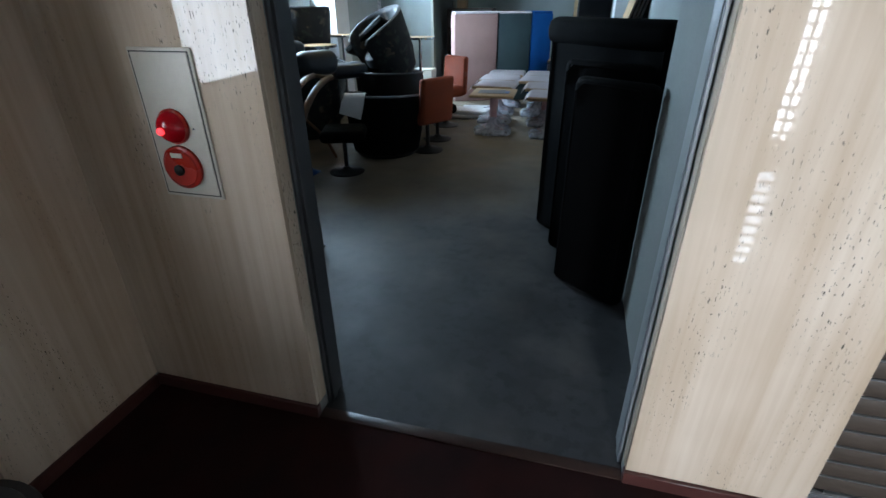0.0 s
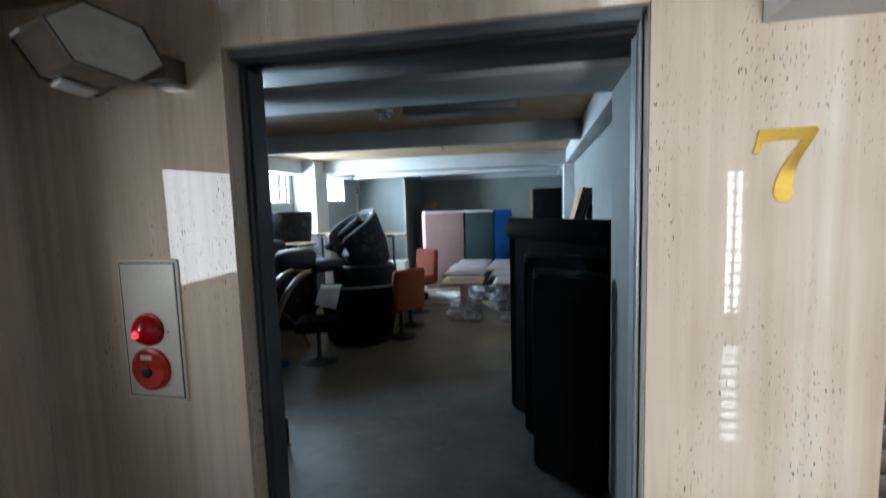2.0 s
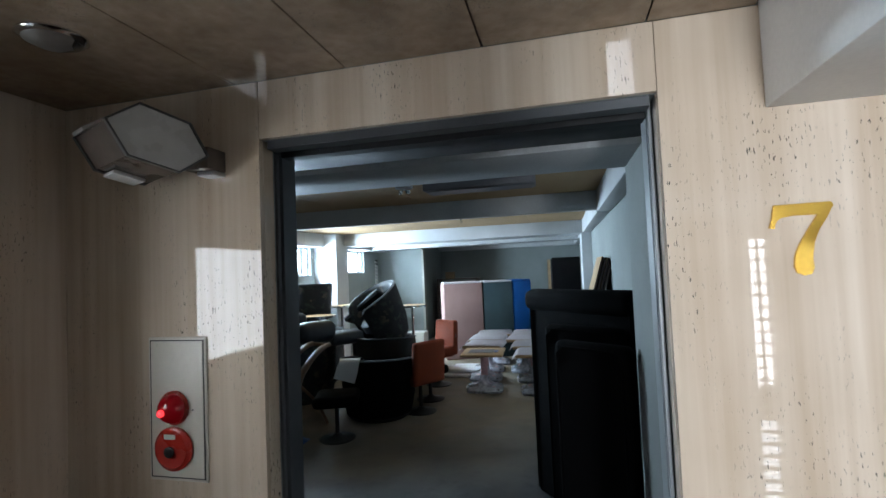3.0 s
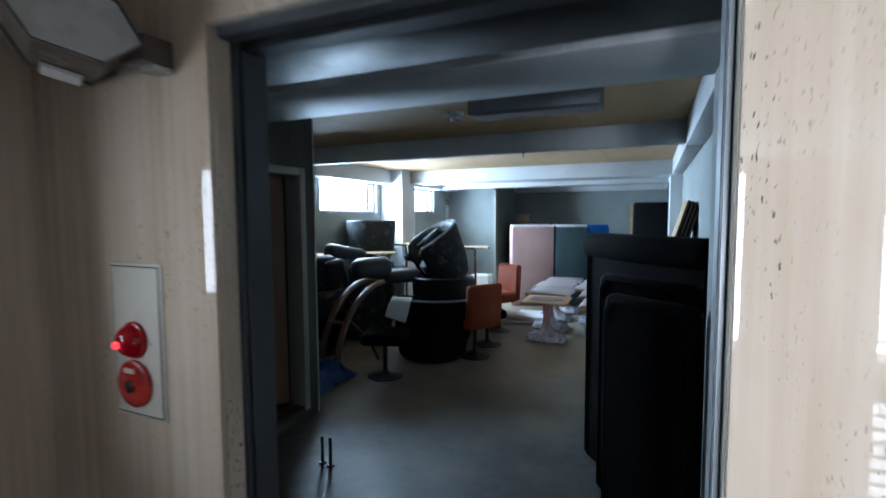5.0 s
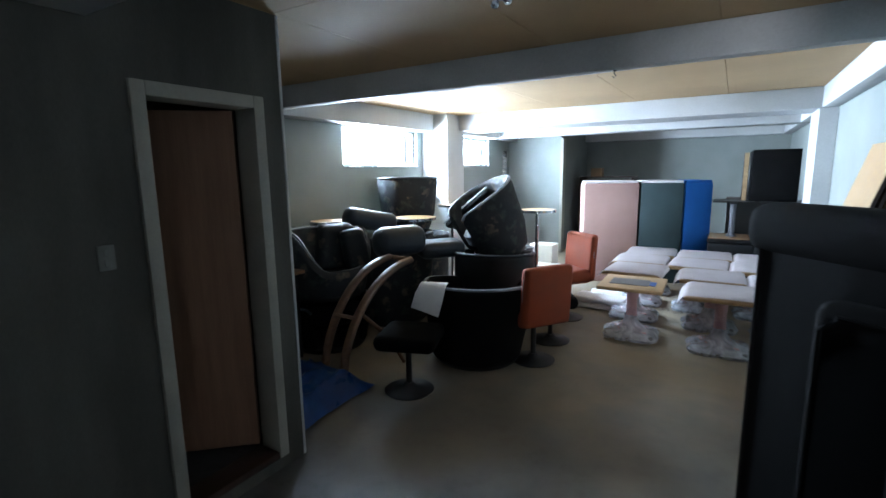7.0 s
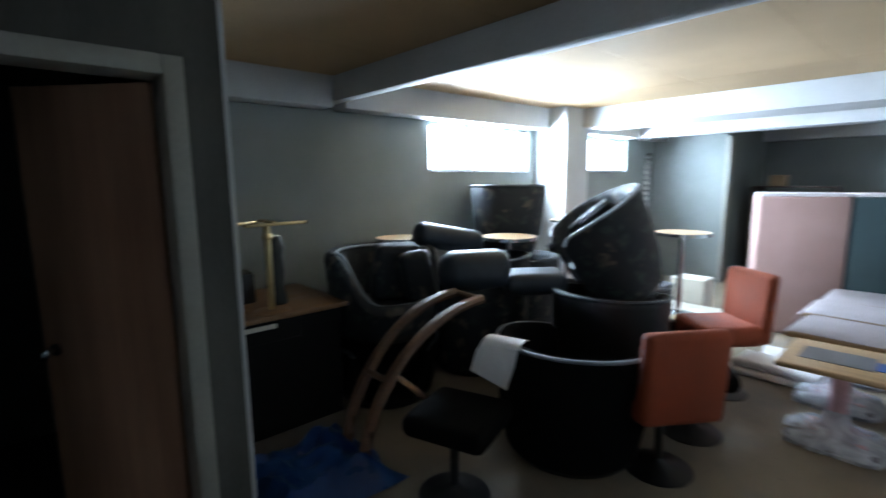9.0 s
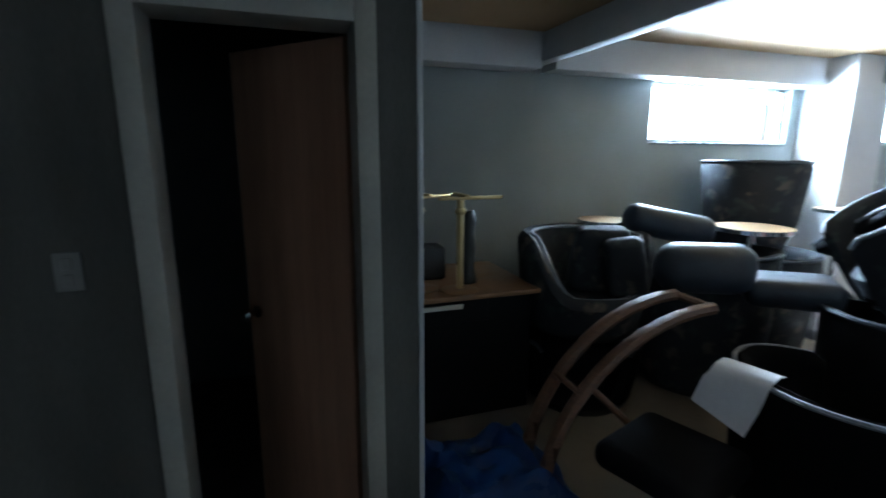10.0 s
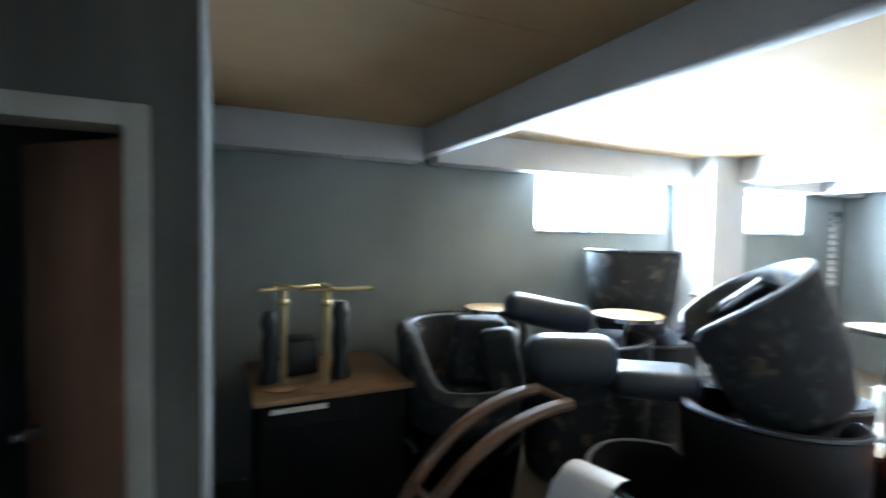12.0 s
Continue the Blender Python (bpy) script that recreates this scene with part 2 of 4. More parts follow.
M_GREEN = mat("dark_green_fabric", (0.045, 0.07, 0.075), 0.85, scale=2.4, bump=0.4, bscale=200, fine=0.25, spec=0.2)
M_BLUE = mat("blue_fabric", (0.015, 0.14, 0.48), 0.8, col2=(0.01, 0.10, 0.38), scale=2.4, bump=0.4, bscale=200, fine=0.2, spec=0.2)
M_TARP = mat("blue_tarpaulin", (0.012, 0.10, 0.36), 0.35, col2=(0.008, 0.06, 0.24), scale=6, bump=0.4, bscale=120, fine=0.3)
M_GLASS = glass("window_glass")
M_FROST = mat("frosted_lamp_glass", (0.72, 0.72, 0.70), 0.3, scale=4, bscale=30, fine=0.1)
M_LAMPSIDE = mat("smoked_lamp_side", (0.16, 0.13, 0.11), 0.15, scale=4, bscale=30)
M_WPLAST = mat("white_enamel", (0.74, 0.71, 0.62), 0.35, col2=(0.66, 0.63, 0.55), scale=3, bscale=60, fine=0.1)
M_RED = mat("red_plastic", (0.50, 0.03, 0.02), 0.3, col2=(0.42, 0.025, 0.015), scale=5, bscale=60, fine=0.15)
M_ALU = mat("aluminium", (0.55, 0.57, 0.58), 0.3, 0.9, scale=7, bscale=60, fine=0.15)
M_ALUD = mat("bronze_aluminium", (0.12, 0.12, 0.12), 0.4, 0.6, scale=7, bscale=60)
M_SLAT = mat("brown_shutter", (0.11, 0.085, 0.066), 0.4, 0.2, scale=6, stretch=(0.5, 1, 4), bscale=60, fine=0.3)
M_BLACKP = mat("black_plastic", (0.014, 0.014, 0.015), 0.4, scale=6, bscale=120, bump=0.15)
M_CARD = mat("cardboard", (0.36, 0.24, 0.14), 0.85, scale=5, bscale=90, bump=0.2)
M_DARKSTONE = mat("dark_bronze_bust", (0.02, 0.025, 0.025), 0.4, scale=8, bscale=60)
M_GAPBLACK = mat("recess_black", (0.012, 0.013, 0.015), 0.6, scale=5, bscale=60, fine=0.4, spec=0.35)
M_SWITCH = mat("switch_plate", (0.22, 0.22, 0.20), 0.4, scale=5, bscale=60, fine=0.1)


def concrete():
    """Worn grey floor covering, darkened near the door for shade: brown zone, dark blotches and grit."""
    m = mat("worn_shaded_floor", (0.062, 0.064, 0.068), 0.6, col2=(0.036, 0.038, 0.042), scale=3.5, bump=0.3, bscale=120, fine=0.3)
    n, l = m.node_tree.nodes, m.node_tree.links
    b = n["Principled BSDF"]
    src = b.inputs["Base Color"].links[0].from_socket
    tc = n.new("ShaderNodeTexCoord")
    z = n.new("ShaderNodeTexNoise")
    z.inputs["Scale"].default_value, z.inputs["Detail"].default_value = 13, 4
    l.new(tc.outputs["Object"], z.inputs["Vector"])
    r = n.new("ShaderNodeMapRange")
    r.inputs[1].default_value, r.inputs[2].default_value, r.inputs[4].default_value = 0.50, 0.58, 0.9
    l.new(z.outputs[0], r.inputs[0])
    k = n.new("ShaderNodeMix")
    k.data_type = "RGBA"
    l.new(r.outputs[0], k.inputs[0])
    l.new(src, k.inputs[6])
    k.inputs[7].default_value = (0.03, 0.031, 0.034, 1)
    src = k.outputs[2]
    # the brown half of the room, with a ragged border; the grey half carries shade
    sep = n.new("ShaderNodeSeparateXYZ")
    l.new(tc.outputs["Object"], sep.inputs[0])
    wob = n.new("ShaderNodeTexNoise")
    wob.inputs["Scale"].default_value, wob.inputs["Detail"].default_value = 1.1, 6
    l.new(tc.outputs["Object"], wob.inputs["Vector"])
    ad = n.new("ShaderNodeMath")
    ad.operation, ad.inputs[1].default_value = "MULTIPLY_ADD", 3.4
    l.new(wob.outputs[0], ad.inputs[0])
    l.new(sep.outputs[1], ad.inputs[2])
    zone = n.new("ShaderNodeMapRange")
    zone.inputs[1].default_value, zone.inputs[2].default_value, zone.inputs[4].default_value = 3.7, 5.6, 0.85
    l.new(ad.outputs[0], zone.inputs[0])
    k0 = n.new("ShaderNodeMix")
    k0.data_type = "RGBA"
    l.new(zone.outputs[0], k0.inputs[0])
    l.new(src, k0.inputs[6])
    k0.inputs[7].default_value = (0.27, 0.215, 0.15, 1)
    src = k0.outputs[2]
    for scale, lo, hi, col, f in ((2.3, 0.46, 0.66, (0.12, 0.115, 0.11), 0.45), (34, 0.66, 0.72, (0.07, 0.065, 0.06), 0.5)):
        z = n.new("ShaderNodeTexNoise")
        z.inputs["Scale"].default_value, z.inputs["Detail"].default_value = scale, 5
        l.new(tc.outputs["Object"], z.inputs["Vector"])
        r = n.new("ShaderNodeMapRange")
        r.inputs[1].default_value, r.inputs[2].default_value, r.inputs[4].default_value = lo, hi, f
        l.new(z.outputs[0], r.inputs[0])
        k = n.new("ShaderNodeMix")
        k.data_type = "RGBA"
        l.new(r.outputs[0], k.inputs[0])
        l.new(src, k.inputs[6])
        k.inputs[7].default_value = (*col, 1)
        src = k.outputs[2]
    l.new(src, b.inputs["Base Color"])
    return m


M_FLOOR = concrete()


def emitter(name, col, strength):
    m = bpy.data.materials.new(name)
    m.use_nodes = True
    b = m.node_tree.nodes["Principled BSDF"]
    b.inputs["Base Color"].default_value = (*col, 1)
    b.inputs["Emission Color"].default_value = (*col, 1)
    b.inputs["Emission Strength"].default_value = strength
    b.inputs["Roughness"].default_value = 0.15
    return m


M_REDLIT = emitter("lit_red_lens", (0.35, 0.004, 0.01), 0.06)
M_DAY = emitter("bright_sky", (0.90, 0.95, 1.0), 13.0)
M_DAYU = emitter("bright_sky_stair", (0.95, 0.97, 1.0), 18.0)
M_DAYL = emitter("dim_window_glow", (0.86, 0.92, 1.0), 8.0)
M_REDHOT = emitter("glowing_bulb", (1.0, 0.05, 0.06), 2.0)

# ---- mesh helpers ----


def box(bm, x0, x1, y0, y1, z0, z1, r=0.0, seg=2):
    """An upright block, its edges rounded by r."""
    v = [bm.verts.new((x, y, z)) for z in (z0, z1) for x, y in ((x0, y0), (x1, y0), (x1, y1), (x0, y1))]
    f = [bm.faces.new([v[i] for i in q]) for q in ((3, 2, 1, 0), (4, 5, 6, 7), (0, 1, 5, 4), (1, 2, 6, 5), (2, 3, 7, 6), (3, 0, 4, 7))]
    if r:
        bmesh.ops.bevel(bm, geom=list({e for q in f for e in q.edges}), offset=r, segments=seg, profile=0.5, affect="EDGES")
    return bm


def lathe(bm, profile, n=28, cx=0.0, cy=0.0):
    """A turned body from (radius, height) pairs, closed at both ends."""
    rings = [[bm.verts.new((cx + r * math.cos(2 * math.pi * i / n), cy + r * math.sin(2 * math.pi * i / n), z)) for i in range(n)] for r, z in profile]
    for a, b in zip(rings, rings[1:]):
        for i in range(n):
            bm.faces.new((a[i], a[(i + 1) % n], b[(i + 1) % n], b[i]))
    bm.faces.new(rings[0][::-1])
    bm.faces.new(rings[-1])
    return bm


def tube(bm, pts, r, n=8, flat=1.0):
    """A round or oval bar along a line of points."""
    pts = [Vector(p) for p in pts]
    rings = []
    for i, p in enumerate(pts):
        d = (pts[min(i + 1, len(pts) - 1)] - pts[max(i - 1, 0)]).normalized()
        up = Vector((0, 0, 1)) if abs(d.z) < 0.95 else Vector((1, 0, 0))
        a = d.cross(up).normalized()
        b = a.cross(d)
        rings.append([bm.verts.new(p + a * (r * flat * math.cos(2 * math.pi * k / n)) + b * (r * math.sin(2 * math.pi * k / n))) for k in range(n)])
    for p, q in zip(rings, rings[1:]):
        for k in range(n):
            bm.faces.new((p[k], p[(k + 1) % n], q[(k + 1) % n], q[k]))
    bm.faces.new(rings[0][::-1])
    bm.faces.new(rings[-1])
    return bm


def prism(bm, outline, z0, z1):
    """An outline in the plane, raised from z0 to z1."""
    a = [bm.verts.new((x, y, z0)) for x, y in outline]
    b = [bm.verts.new((x, y, z1)) for x, y in outline]
    bm.faces.new(a[::-1])
    bm.faces.new(b)
    for i in range(len(a)):
        j = (i + 1) % len(a)
        bm.faces.new((a[i], a[j], b[j], b[i]))
    return bm


def ruffle(bm, amount, scale, seed=0.0):
    """Push the surface in and out a little, as cloth and foam do."""
    bm.normal_update()
    for v in bm.verts:
        v.co += v.normal * amount * noise.noise(v.co * scale + Vector((seed, seed * 0.7, 0)))
    return bm


def mesh(bm, name, material, smooth=True):
    bmesh.ops.recalc_face_normals(bm, faces=bm.faces)
    me = bpy.data.meshes.new(name)
    bm.to_mesh(me)
    bm.free()
    me.materials.append(material)
    if smooth:
        me.shade_smooth()
        me.set_sharp_from_angle(angle=radians(42))
    return me


def part(name, bm, material, parent, label="", m=None):
    ob = new(name, mesh(bm, name, material))
    ob.parent = parent
    if m:
        ob.matrix_local = m
    return tagged(ob, label)


def thing(name, label, category, m=None, group="", kind=""):
    ob = new(name)
    ob.empty_display_size = 0.1
    ob.matrix_world = m or Matrix()
    return tagged(ob, label, category, group, kind)


def solo(name, bm, material, label, category, m=None, group="", kind=""):
    ob = new(name, mesh(bm, name, material))
    ob.matrix_world = m or Matrix()
    return tagged(ob, label, category, group, kind)


def slab(name, dims, material, label="", category="", r=0.0):
    return solo(name, box(bmesh.new(), *dims, r), material, label, category, kind="structure")


NB = bmesh.new

# ---- store room: shell ----
CZ, BZ = 2.32, 2.11          # ceiling, underside of the beams
XR, XL = 1.42, -3.2          # right wall, window wall
slab("floor", (-3.5, 1.8, 0.0, 11.2, -0.15, 0.0), M_FLOOR, "worn grey floor, darkened near the door for shade, brown beyond", "floor")
bm = NB()
for i in range(6):
    x0 = -3.17 + 0.915 * i
    for y0, y1 in ((0.2, 2.05), (2.05, 3.9), (3.9, 5.73), (5.73, 7.55), (7.55, 9.4), (9.4, 11.1)):
        box(bm, x0 - 0.04 * (i == 0), x0 + 0.911, y0, y1 - 0.004, CZ, CZ + 0.02)
box(bm, -3.5, 2.6, 0.2, 11.2, CZ + 0.024, CZ + 0.12)
solo("ceiling", bm, M_CEIL, "tan composition board ceiling with thin seams", "ceiling", kind="structure")
slab("wall_right", (XR, XR + 0.2, 0.2, 11.2, 0.0, CZ + 0.02), M_WALL, "grey-green painted plaster wall", "wall")
slab("wall_nook_back", (-2.33, XR, 11.0, 11.2, 0.0, CZ + 0.02), M_WALL, "grey-green painted plaster wall in a dark recess", "wall")
slab("wall_nook_left", (-2.33, -2.16, 9.15, 11.0, 0.0, CZ + 0.02), M_WALL, "grey-green painted plaster wall beside a recess", "wall")
slab("wall_far", (XL, -2.33, 9.15, 9.35, 0.0, CZ + 0.02), M_WALL, "grey-green painted plaster wall", "wall")
slab("nook_jamb", (-2.158, -2.11, 9.13, 9.3, 0.0, BZ), M_TRIM, "grey-brown wooden jamb of a recess", "jamb")
slab("pillar_door", (1.27, XR - 0.002, 0.2, 1.25, 0.0, BZ), M_WALL, "grey painted pillar beside the doorway", "pillar")
slab("pillar_right", (1.27, XR - 0.002, 6.39, 7.0, 0.0, BZ), M_BEAM, "pale grey painted pillar", "pillar")
slab("pillar_window", (XL + 0.002, -2.785, 6.10, 6.56, 0.0, CZ - 0.001), M_BEAM, "pale grey painted pillar between two windows", "pillar")
for name, d in (("beam_1", (-1.36, XR - 0.003, 0.75, 1.25)), ("beam_2", (XL + 0.003, XR - 0.003, 3.39, 3.49)), ("beam_3", (-2.783, XR - 0.003, 6.43, 7.0)),
                ("beam_4", (XL + 0.003, XR - 0.003, 8.26, 8.6)), ("beam_5", (-2.158, XR - 0.003, 10.8, 10.998))):
    slab(name, (*d, 2.135 if name == "beam_2" else BZ, CZ - 0.001), M_BEAM, "pale grey painted ceiling beam", "beam", 0.008)
for i, (y0, y1) in enumerate(((1.252, 3.388), (3.492, 6.428), (7.002, 8.258), (8.602, 10.798))):
    slab("wall_beam_right", (1.29, XR - 0.003, y0, y1, BZ + 0.003, CZ - 0.001), M_BEAM, "pale grey painted beam along the wall", "beam", 0.006)
for i, (y0, y1) in enumerate(((2.082, 3.388), (3.492, 6.098), (6.562, 8.258), (8.602, 9.15))):
    slab("wall_beam_left", (XL + 0.003, -3.0, y0, y1, 2.092, CZ - 0.001), M_BEAM, "pale grey painted beam above the windows", "beam", 0.006)

# window wall with its openings cut through
W = ((4.48, 5.97, 1.615, 2.09), (7.15, 8.25, 1.62, 2.08), (8.86, 9.1, 1.0, 1.92))
bm = NB()
ys = [0.0] + [v for w in W for v in w[:2]] + [9.35]
for y0, y1 in zip(ys[0::2], ys[1::2]):
    box(bm, XL - 0.16, XL, y0, y1, 0.0, CZ + 0.02)
for y0, y1, z0, z1 in W:
    box(bm, XL - 0.16, XL, y0, y1, 0.0, z0)
    box(bm, XL - 0.16, XL, y0, y1, z1, CZ + 0.02)
solo("wall_left", bm, M_WALL, "grey-green plaster wall with small high windows", "wall", kind="structure")


def window(name, y0, y1, z0, z1, cross):
    t = thing(name, "small high aluminium window with bright daylight behind", "window", pose(XL - 0.08, y0, z0), kind="structure")
    w, h = y1 - y0, z1 - z0
    bm = NB()
    for d in ((-0.03, 0.03, 0, 0.035, 0, h), (-0.03, 0.03, w - 0.035, w, 0, h), (-0.03, 0.03, 0.035, w - 0.035, 0, 0.035), (-0.03, 0.03, 0.035, w - 0.035, h - 0.035, h)):
        box(bm, *d, 0.004, 1)
    part("window_frame", bm, M_ALU, t)
    part("mullion", box(NB(), -0.02, 0.02, cross - 0.022, cross + 0.022, 0.036, h - 0.036, 0.004, 1), M_ALUD, t)
    for a, b in ((0.036, cross - 0.023), (cross + 0.023, w - 0.036)):
        g = part("pane", box(NB(), -0.003, 0.003, a, b, 0.036, h - 0.036), M_GLASS, t)
        g.visible_shadow = False
    part("window_sill", box(NB(), 0.032, 0.10, 0.003, w - 0.003, -0.0, 0.012, 0.003, 1), M_ALU, t)


window("window_1", *W[0], 1.30)
window("window_2", *W[1], 0.94)

# slatted blind in the narrow opening at the far end
t = thing("louvre_window", "narrow louvre window with pale glass slats", "louvre window", pose(XL - 0.05, W[2][0], W[2][2]), kind="structure")
lv = NB()
box(lv, -0.03, 0.03, 0.0, 0.02, 0, 0.92)
box(lv, -0.03, 0.03, 0.22, 0.24, 0, 0.92)
part("louvre_frame", lv, M_ALU, t)
s = box(NB(), -0.04, 0.04, 0.021, 0.219, -0.003, 0.003)
for i in range(11):
    if i == 0:
        first = part("slat", s, M_FROST, t, m=pose(0, 0, 0.05, 0, 38, 0))
    else:
        o = first.copy()
        scene.collection.objects.link(o)
        o.matrix_local = pose(0, 0, 0.05 + 0.082 * i, 0, 38, 0)

# front wall core between lobby and store room, and the closet block
DX0, DX1, DZ = -0.02, 1.19, 2.07
bm = NB()
box(bm, -3.2, DX0, 0.02, 0.2, 0.0, CZ + 0.02)
box(bm, DX1, 1.742, 0.02, 0.2, 0.0, CZ + 0.02)
box(bm, 1.622, 2.62, 0.201, 0.4, 0.0, CZ + 0.02)
box(bm, DX0, DX1, 0.02, 0.2, DZ, CZ + 0.02)
solo("wall_front", bm, M_WALL, "grey plaster wall round the doorway", "wall", kind="structure")
CX, CY = -1.36, 2.08
IY0, IY1, IZ0, IZ1 = 1.402, 1.912, 0.1, 1.878
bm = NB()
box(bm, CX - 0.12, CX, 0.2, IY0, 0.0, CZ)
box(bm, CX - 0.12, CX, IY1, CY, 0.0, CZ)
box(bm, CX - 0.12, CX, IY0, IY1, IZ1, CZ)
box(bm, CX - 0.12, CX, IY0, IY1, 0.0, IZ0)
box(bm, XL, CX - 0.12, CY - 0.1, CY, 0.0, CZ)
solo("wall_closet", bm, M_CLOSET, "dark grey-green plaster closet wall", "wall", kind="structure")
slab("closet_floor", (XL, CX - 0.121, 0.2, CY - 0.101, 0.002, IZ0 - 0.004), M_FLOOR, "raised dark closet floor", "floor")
slab("corner_bead", (CX - 0.014, CX + 0.004, CY - 0.012, CY + 0.004, 0.0, CZ - 0.002), M_BEAM, "pale metal corner bead", "trim", 0.002)

# closet door frame, leaf and switch
t = thing("door_frame_closet", "grey-cream painted wooden door frame", "door frame", pose(CX, 0, 0), kind="structure")
for y0, y1 in ((IY0 - 0.045, IY0 + 0.012), (IY1 - 0.012, IY1 + 0.045)):
    part("jamb", box(NB(), -0.13, 0.018, y0, y1, IZ0 - 0.03, IZ1 + 0.045, 0.005, 2), M_TRIM, t)
part("head", box(NB(), -0.13, 0.018, IY0 + 0.0125, IY1 - 0.0125, IZ1 - 0.012, IZ1 + 0.045, 0.005, 2), M_TRIM, t)
part("sill", box(NB(), -0.13, 0.012, IY0 + 0.0125, IY1 - 0.0125, IZ0 - 0.03, IZ0 + 0.006, 0.004, 2), M_DWOOD, t)
t = thing("closet_door", "brown veneer door standing half open into a dark closet", "door", pose(-1.495, 1.888, IZ0 + 0.015, 0, 0, -138), kind="structure")
part("leaf", box(NB(), 0.0, 0.49, -0.035, 0.0, 0.0, 1.75, 0.003, 1), M_PANEL, t)
bm = NB()
lathe(bm, ((0.022, 0.0), (0.022, 0.006), (0.009, 0.01), (0.009, 0.035), (0.022, 0.042), (0.024, 0.055), (0.014, 0.066)), 16)
part("knob", bm, M_CHROME, t, "round metal door knob", pose(0.44, 0.0, 0.86, -90, 0, 0))
t = thing("light_switch", "small pale wall switch plate", "switch", pose(CX, 1.215, 1.265))
part("plate", box(NB(), 0.0, 0.008, -0.029, 0.029, -0.047, 0.047, 0.003, 2), M_SWITCH, t)
for z in (-0.02, 0.02):
    part("rocker", box(NB(), 0.0085, 0.013, -0.011, 0.011, z - 0.015, z + 0.015, 0.002, 1), M_SWITCH, t)

# ---- lobby: shell ----
LZ = 2.262
bm = NB()
box(bm, -1.1, 4.8, -1.85, 0.0, -0.15, 0.0)
box(bm, -1.1, 1.95, -4.6, -1.85, -0.15, 0.0)
box(bm, 3.6, 4.8, -4.6, -1.85, -0.15, 0.0)
solo("lobby_floor", bm, M_CARPET, "dark red-brown carpeted lobby floor", "floor", kind="structure")
bm = NB()
box(bm, 1.85, 1.95, -4.4, -1.75, -2.2, -0.151)
box(bm, 3.6, 3.7, -4.4, -1.75, -2.2, -0.151)
box(bm, 1.95, 3.6, -1.85, -1.75, -2.2, -0.151)
box(bm, 1.85, 3.7, -4.6, -1.75, -2.3, -2.2)
solo("stair_well", bm, M_WALL, "plaster sides of the stair well", "wall", kind="structure")
slab("threshold", (DX0 + 0.001, DX1 - 0.001, -0.0, 0.05, -0.1, 0.004), M_DWOOD, "dark wooden door threshold", "threshold", 0.002)
bm = NB()
SY0, SY1, SZ0, SZ1 = -1.7, -0.63, 1.165, 1.82
for d in ((SY1, 0.02, 0.0, 2.6), (-4.6, SY0, 0.0, 2.6), (SY0, SY1, 0.0, SZ0), (SY0, SY1, SZ1, 2.6)):
    box(bm, -1.0, -0.842, *d)
solo("lobby_wall_left", bm, M_WALL, "wall core behind stone panels", "wall", kind="structure")
solo("sky_backdrop", box(NB(), -1.6, -1.58, -2.4, -0.2, 0.9, 2.2), M_DAY, "bright sky outside the lobby window", "sky", kind="structure")
solo("sky_backdrop", box(NB(), 2.5, 3.5, -4.9, -4.88, 0.02, 2.2), M_DAYU, "bright sky outside the stair window", "sky", kind="structure")
# weaker glowing sheet added to dim the lower part of the window reflection
solo("lower_backdrop", box(NB(), 2.5, 3.5, -4.9, -4.88, -2.0, 0.0), M_DAYL, "dimmer glowing sheet added outside the lower stair window", "facade", kind="structure")
t = thing("lobby_window", "aluminium window in the side wall of the lobby", "window", pose(-0.93, SY0, SZ0), kind="structure")
for d in ((0.0, 0.03, 0.0, SZ1 - SZ0), (SY1 - SY0 - 0.03, SY1 - SY0, 0.0, SZ1 - SZ0), (0.031, SY1 - SY0 - 0.031, 0.0, 0.03), (0.031, SY1 - SY0 - 0.031, SZ1 - SZ0 - 0.03, SZ1 - SZ0)):
    part("window_frame", box(NB(), -0.02, 0.02, *d, 0.003, 1), M_ALU, t)
slab("lobby_wall_right", (4.62, 4.8, -4.6, 0.4, 0.0, 2.6), M_WHITE, "white plaster stair wall", "wall")
slab("stair_wall", (2.62, 4.62, 0.22, 0.4, 0.0, 2.6), M_WHITE, "white plaster stair wall", "wall")
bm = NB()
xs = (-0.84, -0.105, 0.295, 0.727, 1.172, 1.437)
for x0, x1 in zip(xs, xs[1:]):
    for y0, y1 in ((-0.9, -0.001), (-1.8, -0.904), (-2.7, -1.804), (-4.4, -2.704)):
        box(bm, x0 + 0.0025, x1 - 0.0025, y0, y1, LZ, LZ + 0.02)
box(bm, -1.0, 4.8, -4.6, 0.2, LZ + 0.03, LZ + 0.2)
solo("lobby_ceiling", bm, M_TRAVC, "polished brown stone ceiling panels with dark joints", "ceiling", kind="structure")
slab("stair_soffit", (1.44, 4.62, -3.2, -0.001, 1.993, LZ + 0.029), M_WHITE, "white plaster underside of the stair landing", "soffit", 0.004)

# stone panels on the lobby walls
wall = thing("lobby_wall_front", "polished cream travertine panels round the doorway", "wall", kind="structure")
J = 0.0006
for d in ((-0.842, DX0, 0.06, LZ), (DX0, DX1, DZ, LZ), (DX1, 1.745, 0.06, LZ)):
    part("stone_panel", box(NB(), d[0] + J, d[1] - J, 0.0, 0.0195, d[2] + J, d[3] - J, 0.0012, 1), M_TRAV, wall)
part("stone_reveal", box(NB(), DX0 - 0.02, DX0 + 0.001, 0.0198, 0.075, 0.06, DZ, 0.001, 1), M_TRAV, wall)
